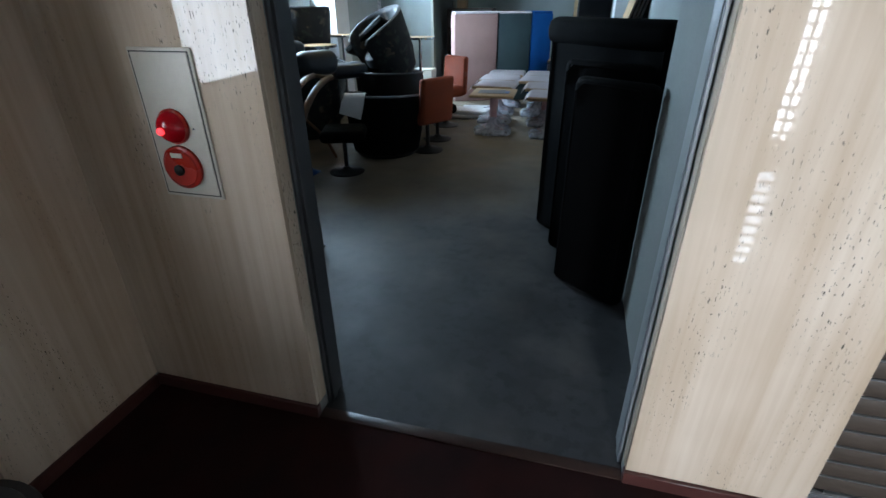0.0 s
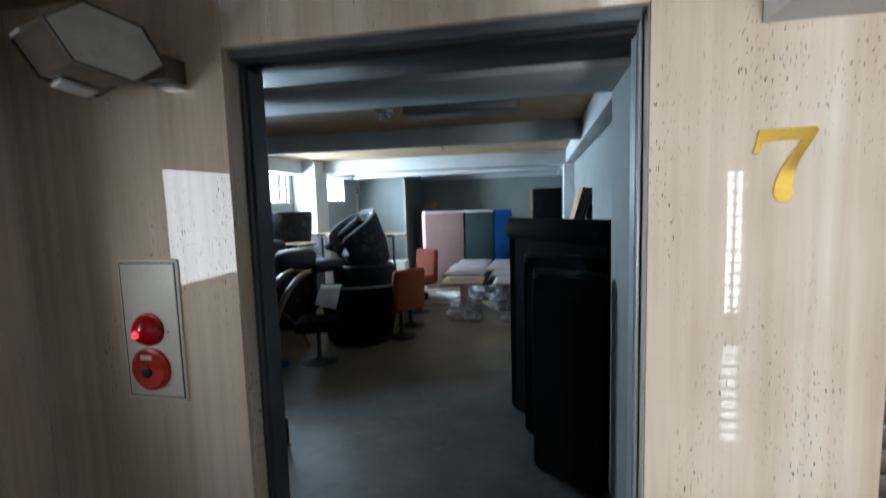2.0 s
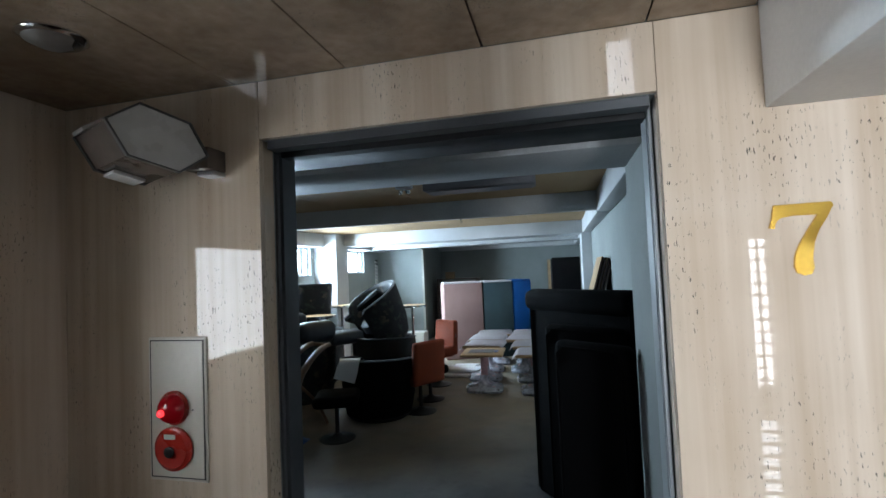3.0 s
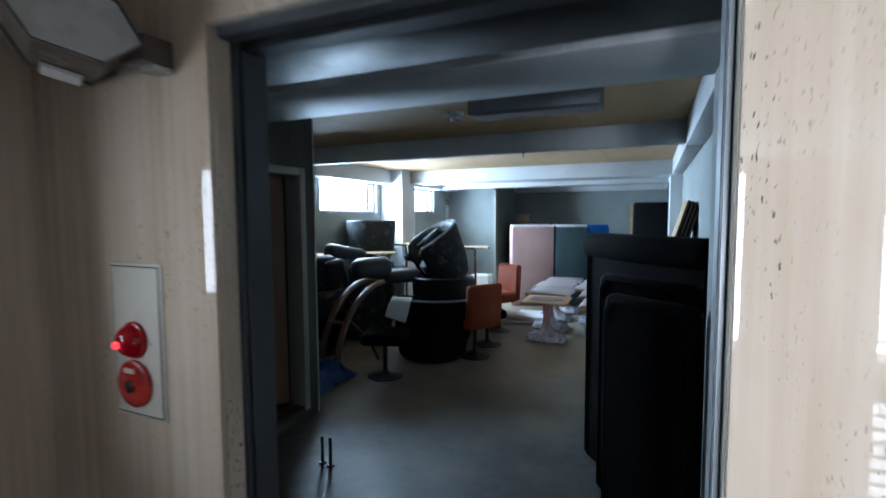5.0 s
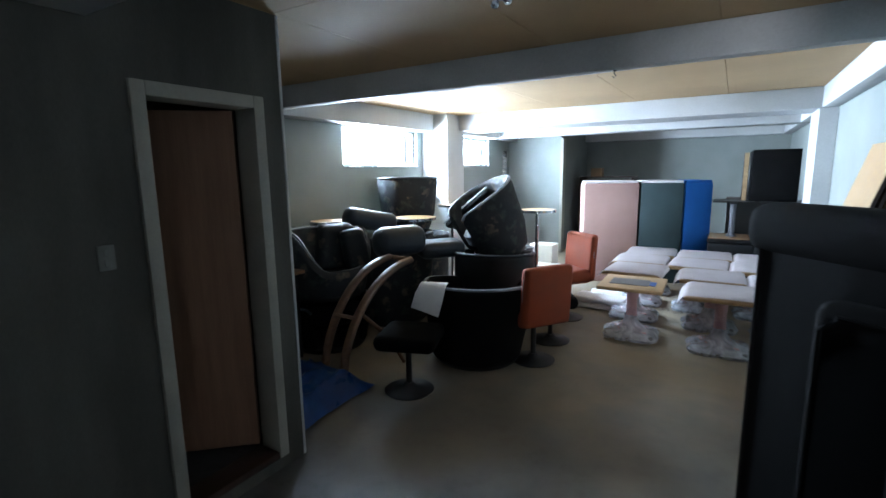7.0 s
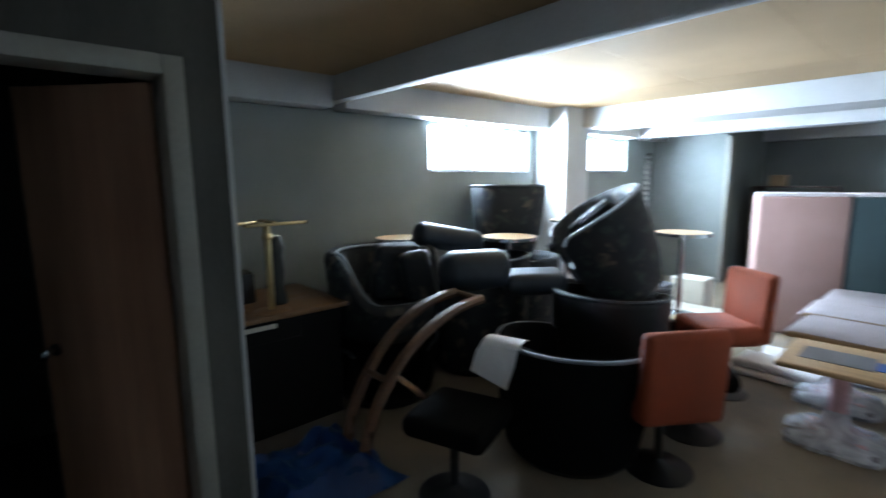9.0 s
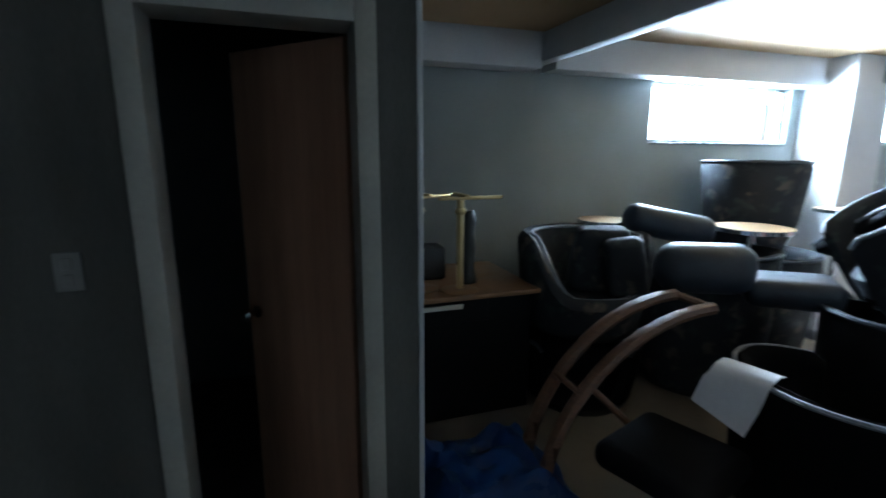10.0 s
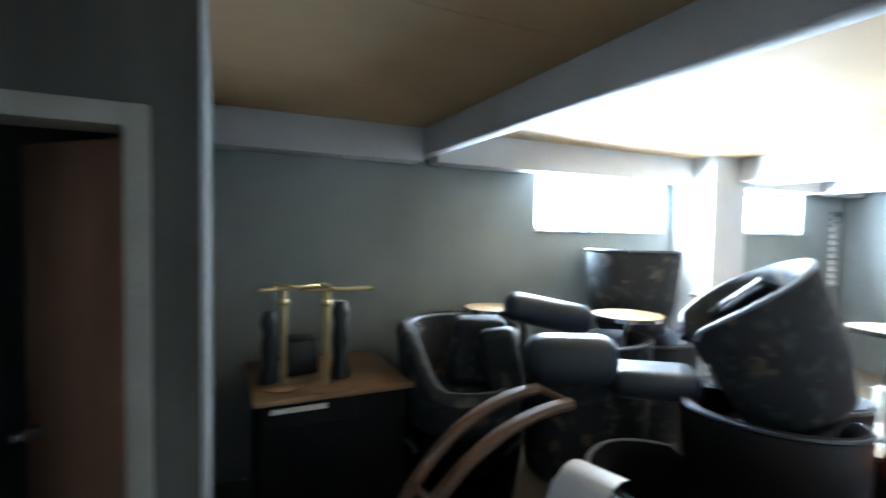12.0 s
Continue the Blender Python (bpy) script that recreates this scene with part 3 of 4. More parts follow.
part("stone_reveal", box(NB(), DX1 - 0.001, DX1 + 0.02, 0.0198, 0.06, 0.06, DZ, 0.001, 1), M_TRAV, wall)
wall = thing("lobby_wall_side", "polished cream travertine panels in half shade", "wall", kind="structure")
for y0, y1, z0, z1 in ((SY1, -0.001, 0.06, LZ), (SY0, SY1, 0.06, SZ0), (SY0, SY1, SZ1, LZ), (-2.6, SY0, 0.06, LZ), (-3.5, -2.6, 0.06, LZ), (-4.4, -3.5, 0.06, LZ)):
    part("stone_panel", box(NB(), -0.8415, -0.822, y0 + J, y1 - J, z0 + J, z1 - J, 0.0012, 1), M_TRAV, wall)
bm = NB()
box(bm, -0.82, DX0 + 0.004, -0.012, 0.019, 0.0, 0.058, 0.003, 1)
box(bm, DX1 - 0.004, 1.745, -0.012, 0.019, 0.0, 0.058, 0.003, 1)
box(bm, -0.84, -0.81, -4.4, -0.013, 0.0, 0.058, 0.003, 1)
solo("baseboard", bm, M_BASE, "red-brown stone baseboard", "baseboard", kind="structure")

# back wall of the lobby, behind the walk, with its lattice window and two low panes
bm = NB()
box(bm, -1.0, -0.75, -4.6, -4.4, 0, 2.6)
box(bm, -0.335, 2.9, -4.6, -4.4, -2.2, 2.6)
box(bm, 3.12, 4.8, -4.6, -4.4, -2.2, 2.6)
box(bm, -0.75, -0.335, -4.6, -4.4, 0, 2.6)
box(bm, 2.9, 3.12, -4.6, -4.4, -0.12, 0.22)
box(bm, 2.9, 3.12, -4.6, -4.4, 1.81, 2.6)
box(bm, 2.9, 3.12, -4.6, -4.4, -2.2, -1.75)
solo("lobby_wall_back", bm, M_WHITE, "white plaster lobby wall with window openings", "wall", kind="structure")
t = thing("lattice_window", "tall lattice window with bright daylight behind", "window", pose(2.9, -4.5, 0.22), kind="structure")
for x in (0.11,):
    part("glazing_bar", box(NB(), x - 0.007, x + 0.007, -0.02, 0.02, 0, 1.59), M_ALUD, t)
for i in range(12):
    part("glazing_bar", box(NB(), 0.0, 0.22, -0.014, 0.014, 0.05 + 0.13 * i, 0.078 + 0.13 * i), M_ALUD, t)
for i in range(12):
    part("glazing_bar", box(NB(), 0.0, 0.22, -0.014, 0.014, -1.93 + 0.13 * i, -1.9 + 0.13 * i), M_ALUD, t)

# steel door frame
t = thing("door_frame", "grey painted steel door frame with narrow rebates", "door frame", kind="structure")
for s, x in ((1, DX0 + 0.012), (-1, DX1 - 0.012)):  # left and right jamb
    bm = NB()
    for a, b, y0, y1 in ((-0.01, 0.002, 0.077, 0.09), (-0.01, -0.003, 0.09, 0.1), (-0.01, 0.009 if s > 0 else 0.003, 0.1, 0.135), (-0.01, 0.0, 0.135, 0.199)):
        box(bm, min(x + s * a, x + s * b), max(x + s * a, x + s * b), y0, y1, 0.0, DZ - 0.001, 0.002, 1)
    # shade on the left jamb and light on the right are in the colour
    part("jamb", bm, M_STEEL if s > 0 else M_JAMB_LIT, t)
bm = NB()
for z0, y0, y1 in ((DZ - 0.03, 0.022, 0.075), (DZ - 0.018, 0.075, 0.10), (DZ - 0.042, 0.10, 0.15), (DZ - 0.025, 0.15, 0.215)):
    if y0 == 0.10:
        part("head", bm, M_STEEL, t)
        bm = NB()
    box(bm, DX0 + 0.015, DX1 - 0.015, y0, y1, z0, DZ - 0.0005, 0.002, 1)
# rear steps of the head are blackened for the shaded gap
part("head_rebate", bm, M_GAPBLACK, t, "rebate blackened for the shade behind the door head")
# unseen slab behind the walk, added to keep lamp light off the left
bm = NB()
box(bm, -0.82, 1.33, -2.4, -2.3, 0, 2.26)
solo("lobby_light_block", bm, M_WALL, "unseen plain slab added to shade the left of the lobby", "wall", kind="structure")
# black box filling the shaded recess behind the door head
slab("door_head_shade", (-0.55, 1.268, 0.216, 0.7, 2.125, CZ - 0.001), M_GAPBLACK, "black box standing for the shaded recess above the doorway", "housing", 0.005)

# brown roller shutter beyond the stone pier
t = thing("roller_shutter", "brown slatted roller shutter beside the stone pier", "shutter", pose(1.745, 0.1, 0.0))
part("guide", box(NB(), 0.84, 0.87, -0.03, 0.03, 0.0, 1.99, 0.003, 1), M_ALU, t)
bm = box(NB(), 0.002, 0.835, -0.018, 0.018, 0.0, 0.05, 0.003, 1)
for z in (0.012, 0.03, 0.046):
    box(bm, 0.002, 0.835, -0.024, -0.0185, z - 0.003, z + 0.003, 0.001, 1)
part("bottom_rail", bm, M_ALU, t, "grooved aluminium bottom rail")
s = box(NB(), 0.002, 0.835, -0.012, 0.012, 0.0, 0.062, 0.004, 2)
for i in range(26):
    if i == 0:
        first = part("slat", s, M_SLAT, t, m=pose(0, 0, 0.058))
    else:
        o = first.copy()
        scene.collection.objects.link(o)
        o.matrix_local = pose(0, 0, 0.058 + 0.0705 * i)
# bright strips added in the gaps for the light lines between slats
for i in range(26):
    if i == 0:
        first_glint = part("slat_glint", box(NB(), 0.002, 0.835, -0.013, 0.0, 0.063, 0.0697), M_ALU, t, "", pose(0, 0, 0.058))
    else:
        o = first_glint.copy()
        scene.collection.objects.link(o)
        o.matrix_local = pose(0, 0, 0.058 + 0.0705 * i)

# ---- lobby: things ----
t = thing("fire_alarm_box", "cream enamel fire alarm box with lit red lamp", "alarm box", pose(-0.351, 0.028, 0.956))
part("cover", box(NB(), -0.113, 0.118, -0.0345, -0.0285, 0.0, 0.475, 0.004, 2), M_WPLAST, t)
bm = NB()
box(bm, -0.100, 0.105, -0.038, -0.0346, 0.014, 0.461, 0.001, 1)
part("door", bm, M_WPLAST, t, "flat cream door panel")
bm = NB()
for d in ((-0.1045, -0.1005, 0.010, 0.465), (0.1055, 0.1095, 0.010, 0.465)):
    box(bm, d[0], d[1], -0.0362, -0.0352, d[2], d[3])
box(bm, -0.1005, 0.1055, -0.0362, -0.0352, 0.4615, 0.465)
box(bm, -0.1005, 0.1055, -0.0362, -0.0352, 0.010, 0.0135)
part("door_gap", bm, M_BLACKP, t, "dark gap round the door")
part("lamp_collar", lathe(NB(), ((0.056, 0), (0.056, 0.008), (0.05, 0.012)), 28), M_RED, t, "dark red lamp collar", pose(-0.005, -0.038, 0.242, 90, 0, 0))
ln = part("lens", lathe(NB(), ((0.05, 0), (0.047, 0.012), (0.036, 0.026), (0.022, 0.034), (0.008, 0.037)), 28), M_REDLIT, t, "glowing red domed lens", pose(-0.005, -0.050, 0.242, 90, 0, 0))
part("bulb", lathe(NB(), ((0.004, 0), (0.012, 0.004), (0.012, 0.012), (0.004, 0.016)), 12), M_REDHOT, t, "bright red bulb spot", pose(-0.013, -0.082, 0.236, 90, 0, 0))
part("bell_rim", lathe(NB(), ((0.072, 0), (0.072, 0.01), (0.066, 0.014)), 36), M_RED, t, "", pose(-0.008, -0.038, 0.108, 90, 0, 0))
part("call_plate", lathe(NB(), ((0.064, 0), (0.06, 0.004), (0.05, 0.002)), 36), M_RED, t, "round red call point", pose(-0.008, -0.052, 0.108, 90, 0, 0))
part("push_button", lathe(NB(), ((0.018, 0), (0.018, 0.006), (0.014, 0.008)), 18), M_BLACKP, t, "dark push button", pose(-0.014, -0.054, 0.101, 90, 0, 0))
part("notice_strip", box(NB(), -0.031, 0.012, -0.0595, -0.0575, 0.144, 0.159), M_WPLAST, t, "small pale notice strip")
part("screw", lathe(NB(), ((0.003, 0), (0.003, 0.002)), 8), M_STEELD, t, "", pose(0.066, -0.038, 0.236, 90, 0, 0))

# round bin on the lobby floor
t = thing("litter_bin", "round lobby bin with a grey lid and dark rim", "bin", pose(-0.36, -0.985, 0))
part("drum", lathe(NB(), ((0.17, 0.003), (0.18, 0.02), (0.19, 0.47)), 32), M_STEELD, t)
part("rim", lathe(NB(), ((0.205, 0.4705), (0.21, 0.48), (0.205, 0.492)), 36), M_BLACKP, t, "dark plastic rim")
part("lid", lathe(NB(), ((0.185, 0.4925), (0.18, 0.502), (0.12, 0.512), (0.03, 0.515)), 36), M_STEEL, t, "grey domed lid")

# hexagonal wall lantern
t = thing("wall_lantern", "six-sided lantern with frosted panes on a dark bracket", "wall lamp", pose(-0.27, 0, 2.02))
part("bracket", box(NB(), 0.03, 0.125, -0.085, -0.001, -0.05, 0.02, 0.004, 2), M_LAMPSIDE, t, "dark metal wall bracket")
part("bracket_plate", box(NB(), 0.06, 0.125, -0.06, -0.001, -0.066, -0.0515, 0.003, 1), M_ALU, t, "pale metal plate")
hx = [(0.145 * math.cos(radians(a)), 0.094 * math.sin(radians(a))) for a in (0, 60, 120, 180, 240, 300)]
yaw = pose(-0.008, -0.175, 0.018, 90, 0, 66) @ pose(0, 0, 0, 0, 0, -12)


def ring(bm, outline, inner, z0, z1):
    o = [(x, y) for x, y in outline]
    i = [(x * inner, y * inner) for x, y in outline]
    va = [[bm.verts.new((x, y, z)) for x, y in p] for p, z in ((o, z0), (o, z1), (i, z1), (i, z0))]
    n = len(o)
    for a in range(4):
        p, q = va[a], va[(a + 1) % 4]
        for k in range(n):
            bm.faces.new((p[k], p[(k + 1) % n], q[(k + 1) % n], q[k]))
    return bm


for z, nm in ((0.07, "front_frame"), (-0.19, "back_frame")):
    part(nm, ring(NB(), hx, 0.95, z, z + 0.016), M_ALUD, t, "dark hexagonal metal frame", yaw)
part("shade", prism(NB(), [(x * 0.96, y * 0.96) for x, y in hx], -0.173, 0.068), M_LAMPSIDE, t, "smoked lamp body", yaw)
part("front_pane", prism(NB(), [(x * 0.945, y * 0.945) for x, y in hx], 0.0685, 0.078), M_FROST, t, "frosted front pane", yaw)
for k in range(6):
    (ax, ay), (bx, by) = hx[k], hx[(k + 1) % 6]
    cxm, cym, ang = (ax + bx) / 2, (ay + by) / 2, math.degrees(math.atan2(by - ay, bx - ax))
    # white strips paint in the window glare on the lantern's sides
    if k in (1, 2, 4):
        part("glint_strip", box(NB(), -0.045, 0.045, -0.006, 0.006, -0.19, -0.10, 0.002, 1), M_WHITE, t, "white strip painted as a window glint", yaw @ pose(cxm * 1.06, cym * 1.06, 0, 0, 0, ang))

# downlight in the lobby ceiling, its reflector shaped downward to catch light
t = thing("ceiling_downlight", "round downlight with bright metal rim", "ceiling lamp", pose(-0.325, -0.42, LZ))
part("rim", lathe(NB(), ((0.066, -0.012), (0.076, -0.004), (0.076, -0.0005)), 32), M_CHROME, t, "shiny metal ring")
part("reflector", lathe(NB(), ((0.012, -0.03), (0.04, -0.024), (0.064, -0.0125)), 32), M_ALU, t, "satin reflector cone turned down to catch light")

# brass floor numeral: the figure 7
bm = NB()
top = [(-0.066, 0.052), (-0.06, 0.088), (0.062, 0.09), (0.068, 0.082)]
stem = [(0.052, 0.05), (0.033, 0.02), (0.022, -0.01), (0.017, -0.045), (0.019, -0.07), (0.012, -0.085), (-0.004, -0.089), (-0.018, -0.082), (-0.024, -0.066),
        (-0.021, -0.042), (-0.010, -0.012), (0.010, 0.022), (0.034, 0.06), (-0.02, 0.06), (-0.046, 0.056), (-0.056, 0.047), (-0.062, 0.03), (-0.073, 0.032)]
prism(bm, (top + stem)[::-1], 0.0, 0.008)
solo("floor_numeral", bm, M_GOLD, "polished brass figure 7 on the stone wall", "numeral", pose(1.5, -0.0005, 1.655, 90, 0, 0))

# ---- store room: ceiling and wall things ----
t = thing("ceiling_lamp_socket", "small metal ceiling lamp socket with bare ends", "ceiling lamp", pose(-0.31, 2.4, CZ))
part("rose", lathe(NB(), ((0.05, -0.022), (0.075, -0.012), (0.078, -0.0005)), 28), M_ALU, t)
part("socket", lathe(NB(), ((0.014, -0.06), (0.02, -0.05), (0.02, -0.0225)), 16, -0.03), M_CHROME, t)
part("socket", lathe(NB(), ((0.014, -0.055), (0.02, -0.048), (0.02, -0.0225)), 16, 0.03), M_CHROME, t)
t = thing("ceiling_light_box", "long flat grey-brown ceiling light housing", "ceiling lamp", pose(0.36, 2.02, CZ))
part("housing", box(NB(), -0.36, 0.42, -0.16, 0.06, -0.14, -0.0005, 0.008, 2), M_GREYB, t)
part("cover", box(NB(), -0.34, 0.40, -0.14, 0.04, -0.147, -0.1405, 0.003, 1), M_GREYB, t)
t = thing("ceiling_hook", "small dark hook under the beam", "hook", pose(-0.05, 3.44, 2.135))
part("screw_plate", lathe(NB(), ((0.012, -0.006), (0.014, -0.0005)), 12), M_STEELD, t)
part("hook", tube(NB(), [(0, 0, -0.006), (0, 0, -0.02), (0.012, 0, -0.032), (0, 0, -0.044), (-0.01, 0, -0.034)], 0.003, 6), M_STEELD, t)

# ---- store room: black padded panels beside the door ----


def padded_panel(name, label, m, w, h, d):
    """An upholstered black panel stood on end: soft face, piping and a plain board at its back."""
    t = thing(name, label, "upholstered screen", m, "upholstered screens by the door")
    part("padding", ruffle(box(NB(), 0, w, 0.0, d, 0.0, h, 0.04, 4), 0.004, 6), M_BLACKF, t)
    part("backboard", box(NB(), 0.03, w - 0.03, d + 0.001, d + 0.02, 0.03, h - 0.05, 0.003, 1), M_BLACKP, t)
    c = 0.03
    part("piping", tube(NB(), [(c, -0.004, 0.04), (c, -0.004, h - 0.07), (0.07, -0.004, h - c), (w - 0.07, -0.004, h - c), (w - c, -0.004, h - 0.07), (w - c, -0.004, 0.04)], 0.006, 6), M_BLACKF, t)
    return t


big = padded_panel("booth_screen", "tall black upholstered booth screen standing behind two others", pose(0.675, 2.2, 0, 0, 0, -47), 0.93, 1.43, 0.11)
part("head_roll", ruffle(box(NB(), -0.035, 0.93, -0.028, 0.13, 1.29, 1.452, 0.062, 5), 0.004, 6), M_BLACKF, big, "thick rounded top roll")
padded_panel("booth_screen", "lower black upholstered booth screen standing in the middle", pose(0.785, 1.83, 0, 0, 0, -39), 0.56, 1.24, 0.1)
padded_panel("booth_screen", "lower black upholstered booth screen standing in front", pose(0.85, 1.40, 0, 0, 0, -39), 0.46, 1.20, 0.1)

# boards leaning on the right wall
for i, (dx, mt, lb) in enumerate(((0.0, M_WOOD, "blond plywood board leaning on the wall"), (0.032, M_DWOOD, "dark brown board leaning on the wall"), (0.064, M_WOOD, "blond wooden board leaning on the wall"), (0.095, M_DWOOD, "dark brown board leaning on the wall"))):
    t = thing("leaning_board", lb, "board", pose(0.84 + dx, 3.75, 0.0, 0, 16.4, 0), "boards leaning on the wall")
    part("face", box(NB(), 0.0, 0.022, -0.0, 0.66, 0.004, 1.76 - 0.01 * i, 0.004, 2), mt, t)
    part("edge_strip", box(NB(), 0.001, 0.021, -0.006, -0.0005, 0.004, 1.755 - 0.01 * i, 0.002, 1), M_DWOOD, t)

# ---- store room: floor bolts near the door ----
for x, y, h in ((-0.82, 1.43, 0.17), (-0.75, 1.42, 0.18)):
    t = thing("floor_bolt", "short black upright floor bolt", "bolt", pose(x, y, 0), "floor bolts")
    part("foot", box(NB(), -0.02, 0.02, -0.02, 0.02, 0.0, 0.012, 0.003, 1), M_BLACKP, t)
    part("post", lathe(NB(), ((0.011, 0.0125), (0.011, h), (0.007, h + 0.006)), 12), M_BLACKP, t)

# ---- chairs ----


def swivel_chair(name, label, cover, cname, m, back=True, group="swivel chairs", lift=0.0):
    """A padded shell chair on a stem and a disc foot; its back faces -y."""
    t = thing(name, label, "chair", m, group)
    part("foot", lathe(NB(), ((0.175, 0.0), (0.178, 0.008), (0.15, 0.018), (0.05, 0.035), (0.028, 0.06)), 32), M_BLACKP, t, "black round metal foot")
    part("stem", lathe(NB(), ((0.022, 0.061), (0.022, 0.30 + lift), (0.055, 0.325 + lift)), 16), M_BLACKP, t, "black metal stem")
    bm = box(NB(), -0.22, 0.22, -0.16, 0.27, 0.326 + lift, (0.47 if back else 0.44) + lift, 0.05, 4)
    part("seat", ruffle(bm, 0.006, 7, 2), cover, t, cname + " padded seat")
    if back:
        bm = box(NB(), -0.222, 0.222, -0.235, -0.145, 0.345 + lift, 0.825 + lift, 0.035, 4)
        for v in bm.verts:
            v.co.y -= 0.07 * max(0, (v.co.z - lift - 0.42)) + 0.05 * (v.co.x / 0.235) ** 2 * -1.0
        part("backrest", ruffle(bm, 0.004, 6, 3), cover, t, cname + " padded backrest")
        part("back_seam", tube(NB(), [(-0.215, -0.155, 0.44 + lift), (-0.218, -0.16, 0.62 + lift), (-0.215, -0.178, 0.805 + lift)], 0.006, 6), M_PIPE, t, "paler seam along the side")
    return t


swivel_chair("swivel_chair", "orange upholstered swivel chair with its back turned", M_ORANGE, "orange", pose(-0.721, 3.973, 0, 0, 0, 56), group="orange swivel chairs")
swivel_chair("swivel_chair", "orange upholstered swivel chair facing the pile", M_ORANGE, "orange", pose(-0.83, 5.24, 0, 0, 0, 142), group="orange swivel chairs", lift=0.07)
swivel_chair("swivel_stool", "dark padded swivel stool behind an orange chair", M_BLACKF, "dark", pose(-0.75, 4.49, 0, 0, 0, 30), back=False, group="dark stools")
swivel_chair("swivel_stool", "dark brown padded swivel stool with a black foot", M_BLACKF, "dark", pose(-1.30, 3.015, 0, 0, 0, 20), back=False, group="dark stools")


def tub_chair(name, label, m, cover, rimcover, r=0.37, hb=0.72, ha=0.56, group="tub chairs in the pile", bucket=False, foot=0.86, th=0.06):
    """A round-backed armchair that flares upward from its foot; its open front faces +y."""
    t = thing(name, label, "armchair", m, group)
    bm = NB()
    n = 40
    cols, top = [], []
    for i in range(n + 1):
        k = abs(i / n * 2 - 1)
        if bucket:      # bucket shape: the arms sweep down into the front lip
            a = radians(-90 - 180 + 360 * i / n)
            u = min(1, max(0, (k - 0.55) / 0.30))
            h = (ha + (hb - ha) * (1 - k ** 2.2)) * (1 - u * u * (3 - 2 * u)) + 0.27 * u * u * (3 - 2 * u)
        else:
            a = radians(-90 - 138 + 276 * i / n)
            h = ha + (hb - ha) * (1 - k ** 2.2) if k < 0.97 else ha - 0.03
        ro, ri = r + 0.03 * (1 - k), r - th
        c, s = math.cos(a), math.sin(a)
        sec = [(ro * foot, 0.05), (ro * (foot + 1.6) / 2.6, 0.25), (ro, h - 0.05), (ro - 0.012, h - 0.014), (ro - th * 0.5, h + 0.006), (ri + 0.014, h - 0.014), (ri, h - 0.05), (ri * (foot + 2.4) / 3.4, 0.2), (ri * foot, 0.05)]
        cols.append([bm.verts.new((q * c, q * s, z)) for q, z in sec])
        rp = ri + 0.006 if bucket else ro - 0.006
        top.append((rp * c, rp * s, h - 0.006))
    for p, q in zip(cols, cols[1:]):
        for k in range(len(p)):
            bm.faces.new((p[k], p[(k + 1) % len(p)], q[(k + 1) % len(p)], q[k]))
    bm.faces.new(cols[0])
    bm.faces.new(cols[-1][::-1])
    part("shell", ruffle(bm, 0.006, 5, r * 10 + m.translation.x), cover, t)
    part("piping", tube(NB(), top, 0.011, 6), rimcover, t, "paler piping along the rim")
    bm = lathe(NB(), [(q, z - (0.16 if bucket else 0)) for q, z in ((r * foot - th - 0.03, 0.22), (r * foot - th + 0.01, 0.25), (r * foot - th + 0.02, 0.35), (r * foot - th - 0.02, 0.39), (0.1, 0.40))], 28)
    part("seat_cushion", ruffle(bm, 0.006, 7), cover, t)
    part("base", lathe(NB(), ((r * (foot - 0.06), 0.0), (r * (foot - 0.02), 0.02), (r * (foot - 0.02), 0.048)), 28), M_BLACKP, t)
    return t


# black tub chair with a paper sheet over its back, on the floor
tub_chair("tub_chair", "black tub armchair standing on the floor", pose(-1.17, 3.83, 0, 0, 0, 6), M_BLACKF, M_PIPE, 0.42, 0.685, 0.6)
bm = NB()
sec = [(-0.095, 0.515), (-0.094, 0.64), (-0.085, 0.70), (-0.06, 0.728), (0.0, 0.735), (0.05, 0.722)]
for (y0, z0), (y1, z1) in zip(sec, sec[1:]):
    v = [bm.verts.new((x + 0.3 * (min(z, 0.72) - 0.72), y, z - 0.3 * x * (z < 0.66))) for x, y, z in ((-0.108, y0, z0), (0.108, y0, z0), (0.108, y1, z1), (-0.108, y1, z1))]
    bm.faces.new(v)
bmesh.ops.remove_doubles(bm, verts=bm.verts, dist=0.0005)
bmesh.ops.solidify(bm, geom=bm.faces[:], thickness=0.0015)
solo("paper_sheet", bm, M_PAPER, "white paper sheet draped over the black chair back", "paper", pose(-1.325, 3.425, -0.025, 0, 0, 16))

# the stacked pile of tub chairs
tub_chair("tub_chair", "dark floral tub armchair under another", pose(-1.62, 5.12, 0.0, 0, 0, 40), M_TUB, M_VINYL, 0.42, 0.74, 0.66)
tub_chair("tub_chair", "dark floral tub armchair tipped on top of the pile", pose(-1.37, 4.76, 0.70, -25, 0, 136), M_TUB, M_PIPE, 0.365, 0.71, 0.60, foot=0.78, th=0.045)
tub_chair("tub_chair", "dark floral tub armchair lying open to the room", pose(-2.54, 3.48, 0.45, 0, 0, 256), M_TUB, M_PIPE, 0.40, 0.60, 0.59, bucket=True, th=0.075)
tub_chair("tub_chair", "dark vinyl tub armchair at the foot of the pile", pose(-2.5, 3.45, 0.0, 0, 0, 244), M_BLACKF, M_VINYL, 0.38, 0.44, 0.42)
tub_chair("tub_chair", "black vinyl tub armchair with its back to the room", pose(-1.33, 4.52, 0.0, 0, 0, 14), M_BLACK, M_VINYL, 0.38, 0.81, 0.74)


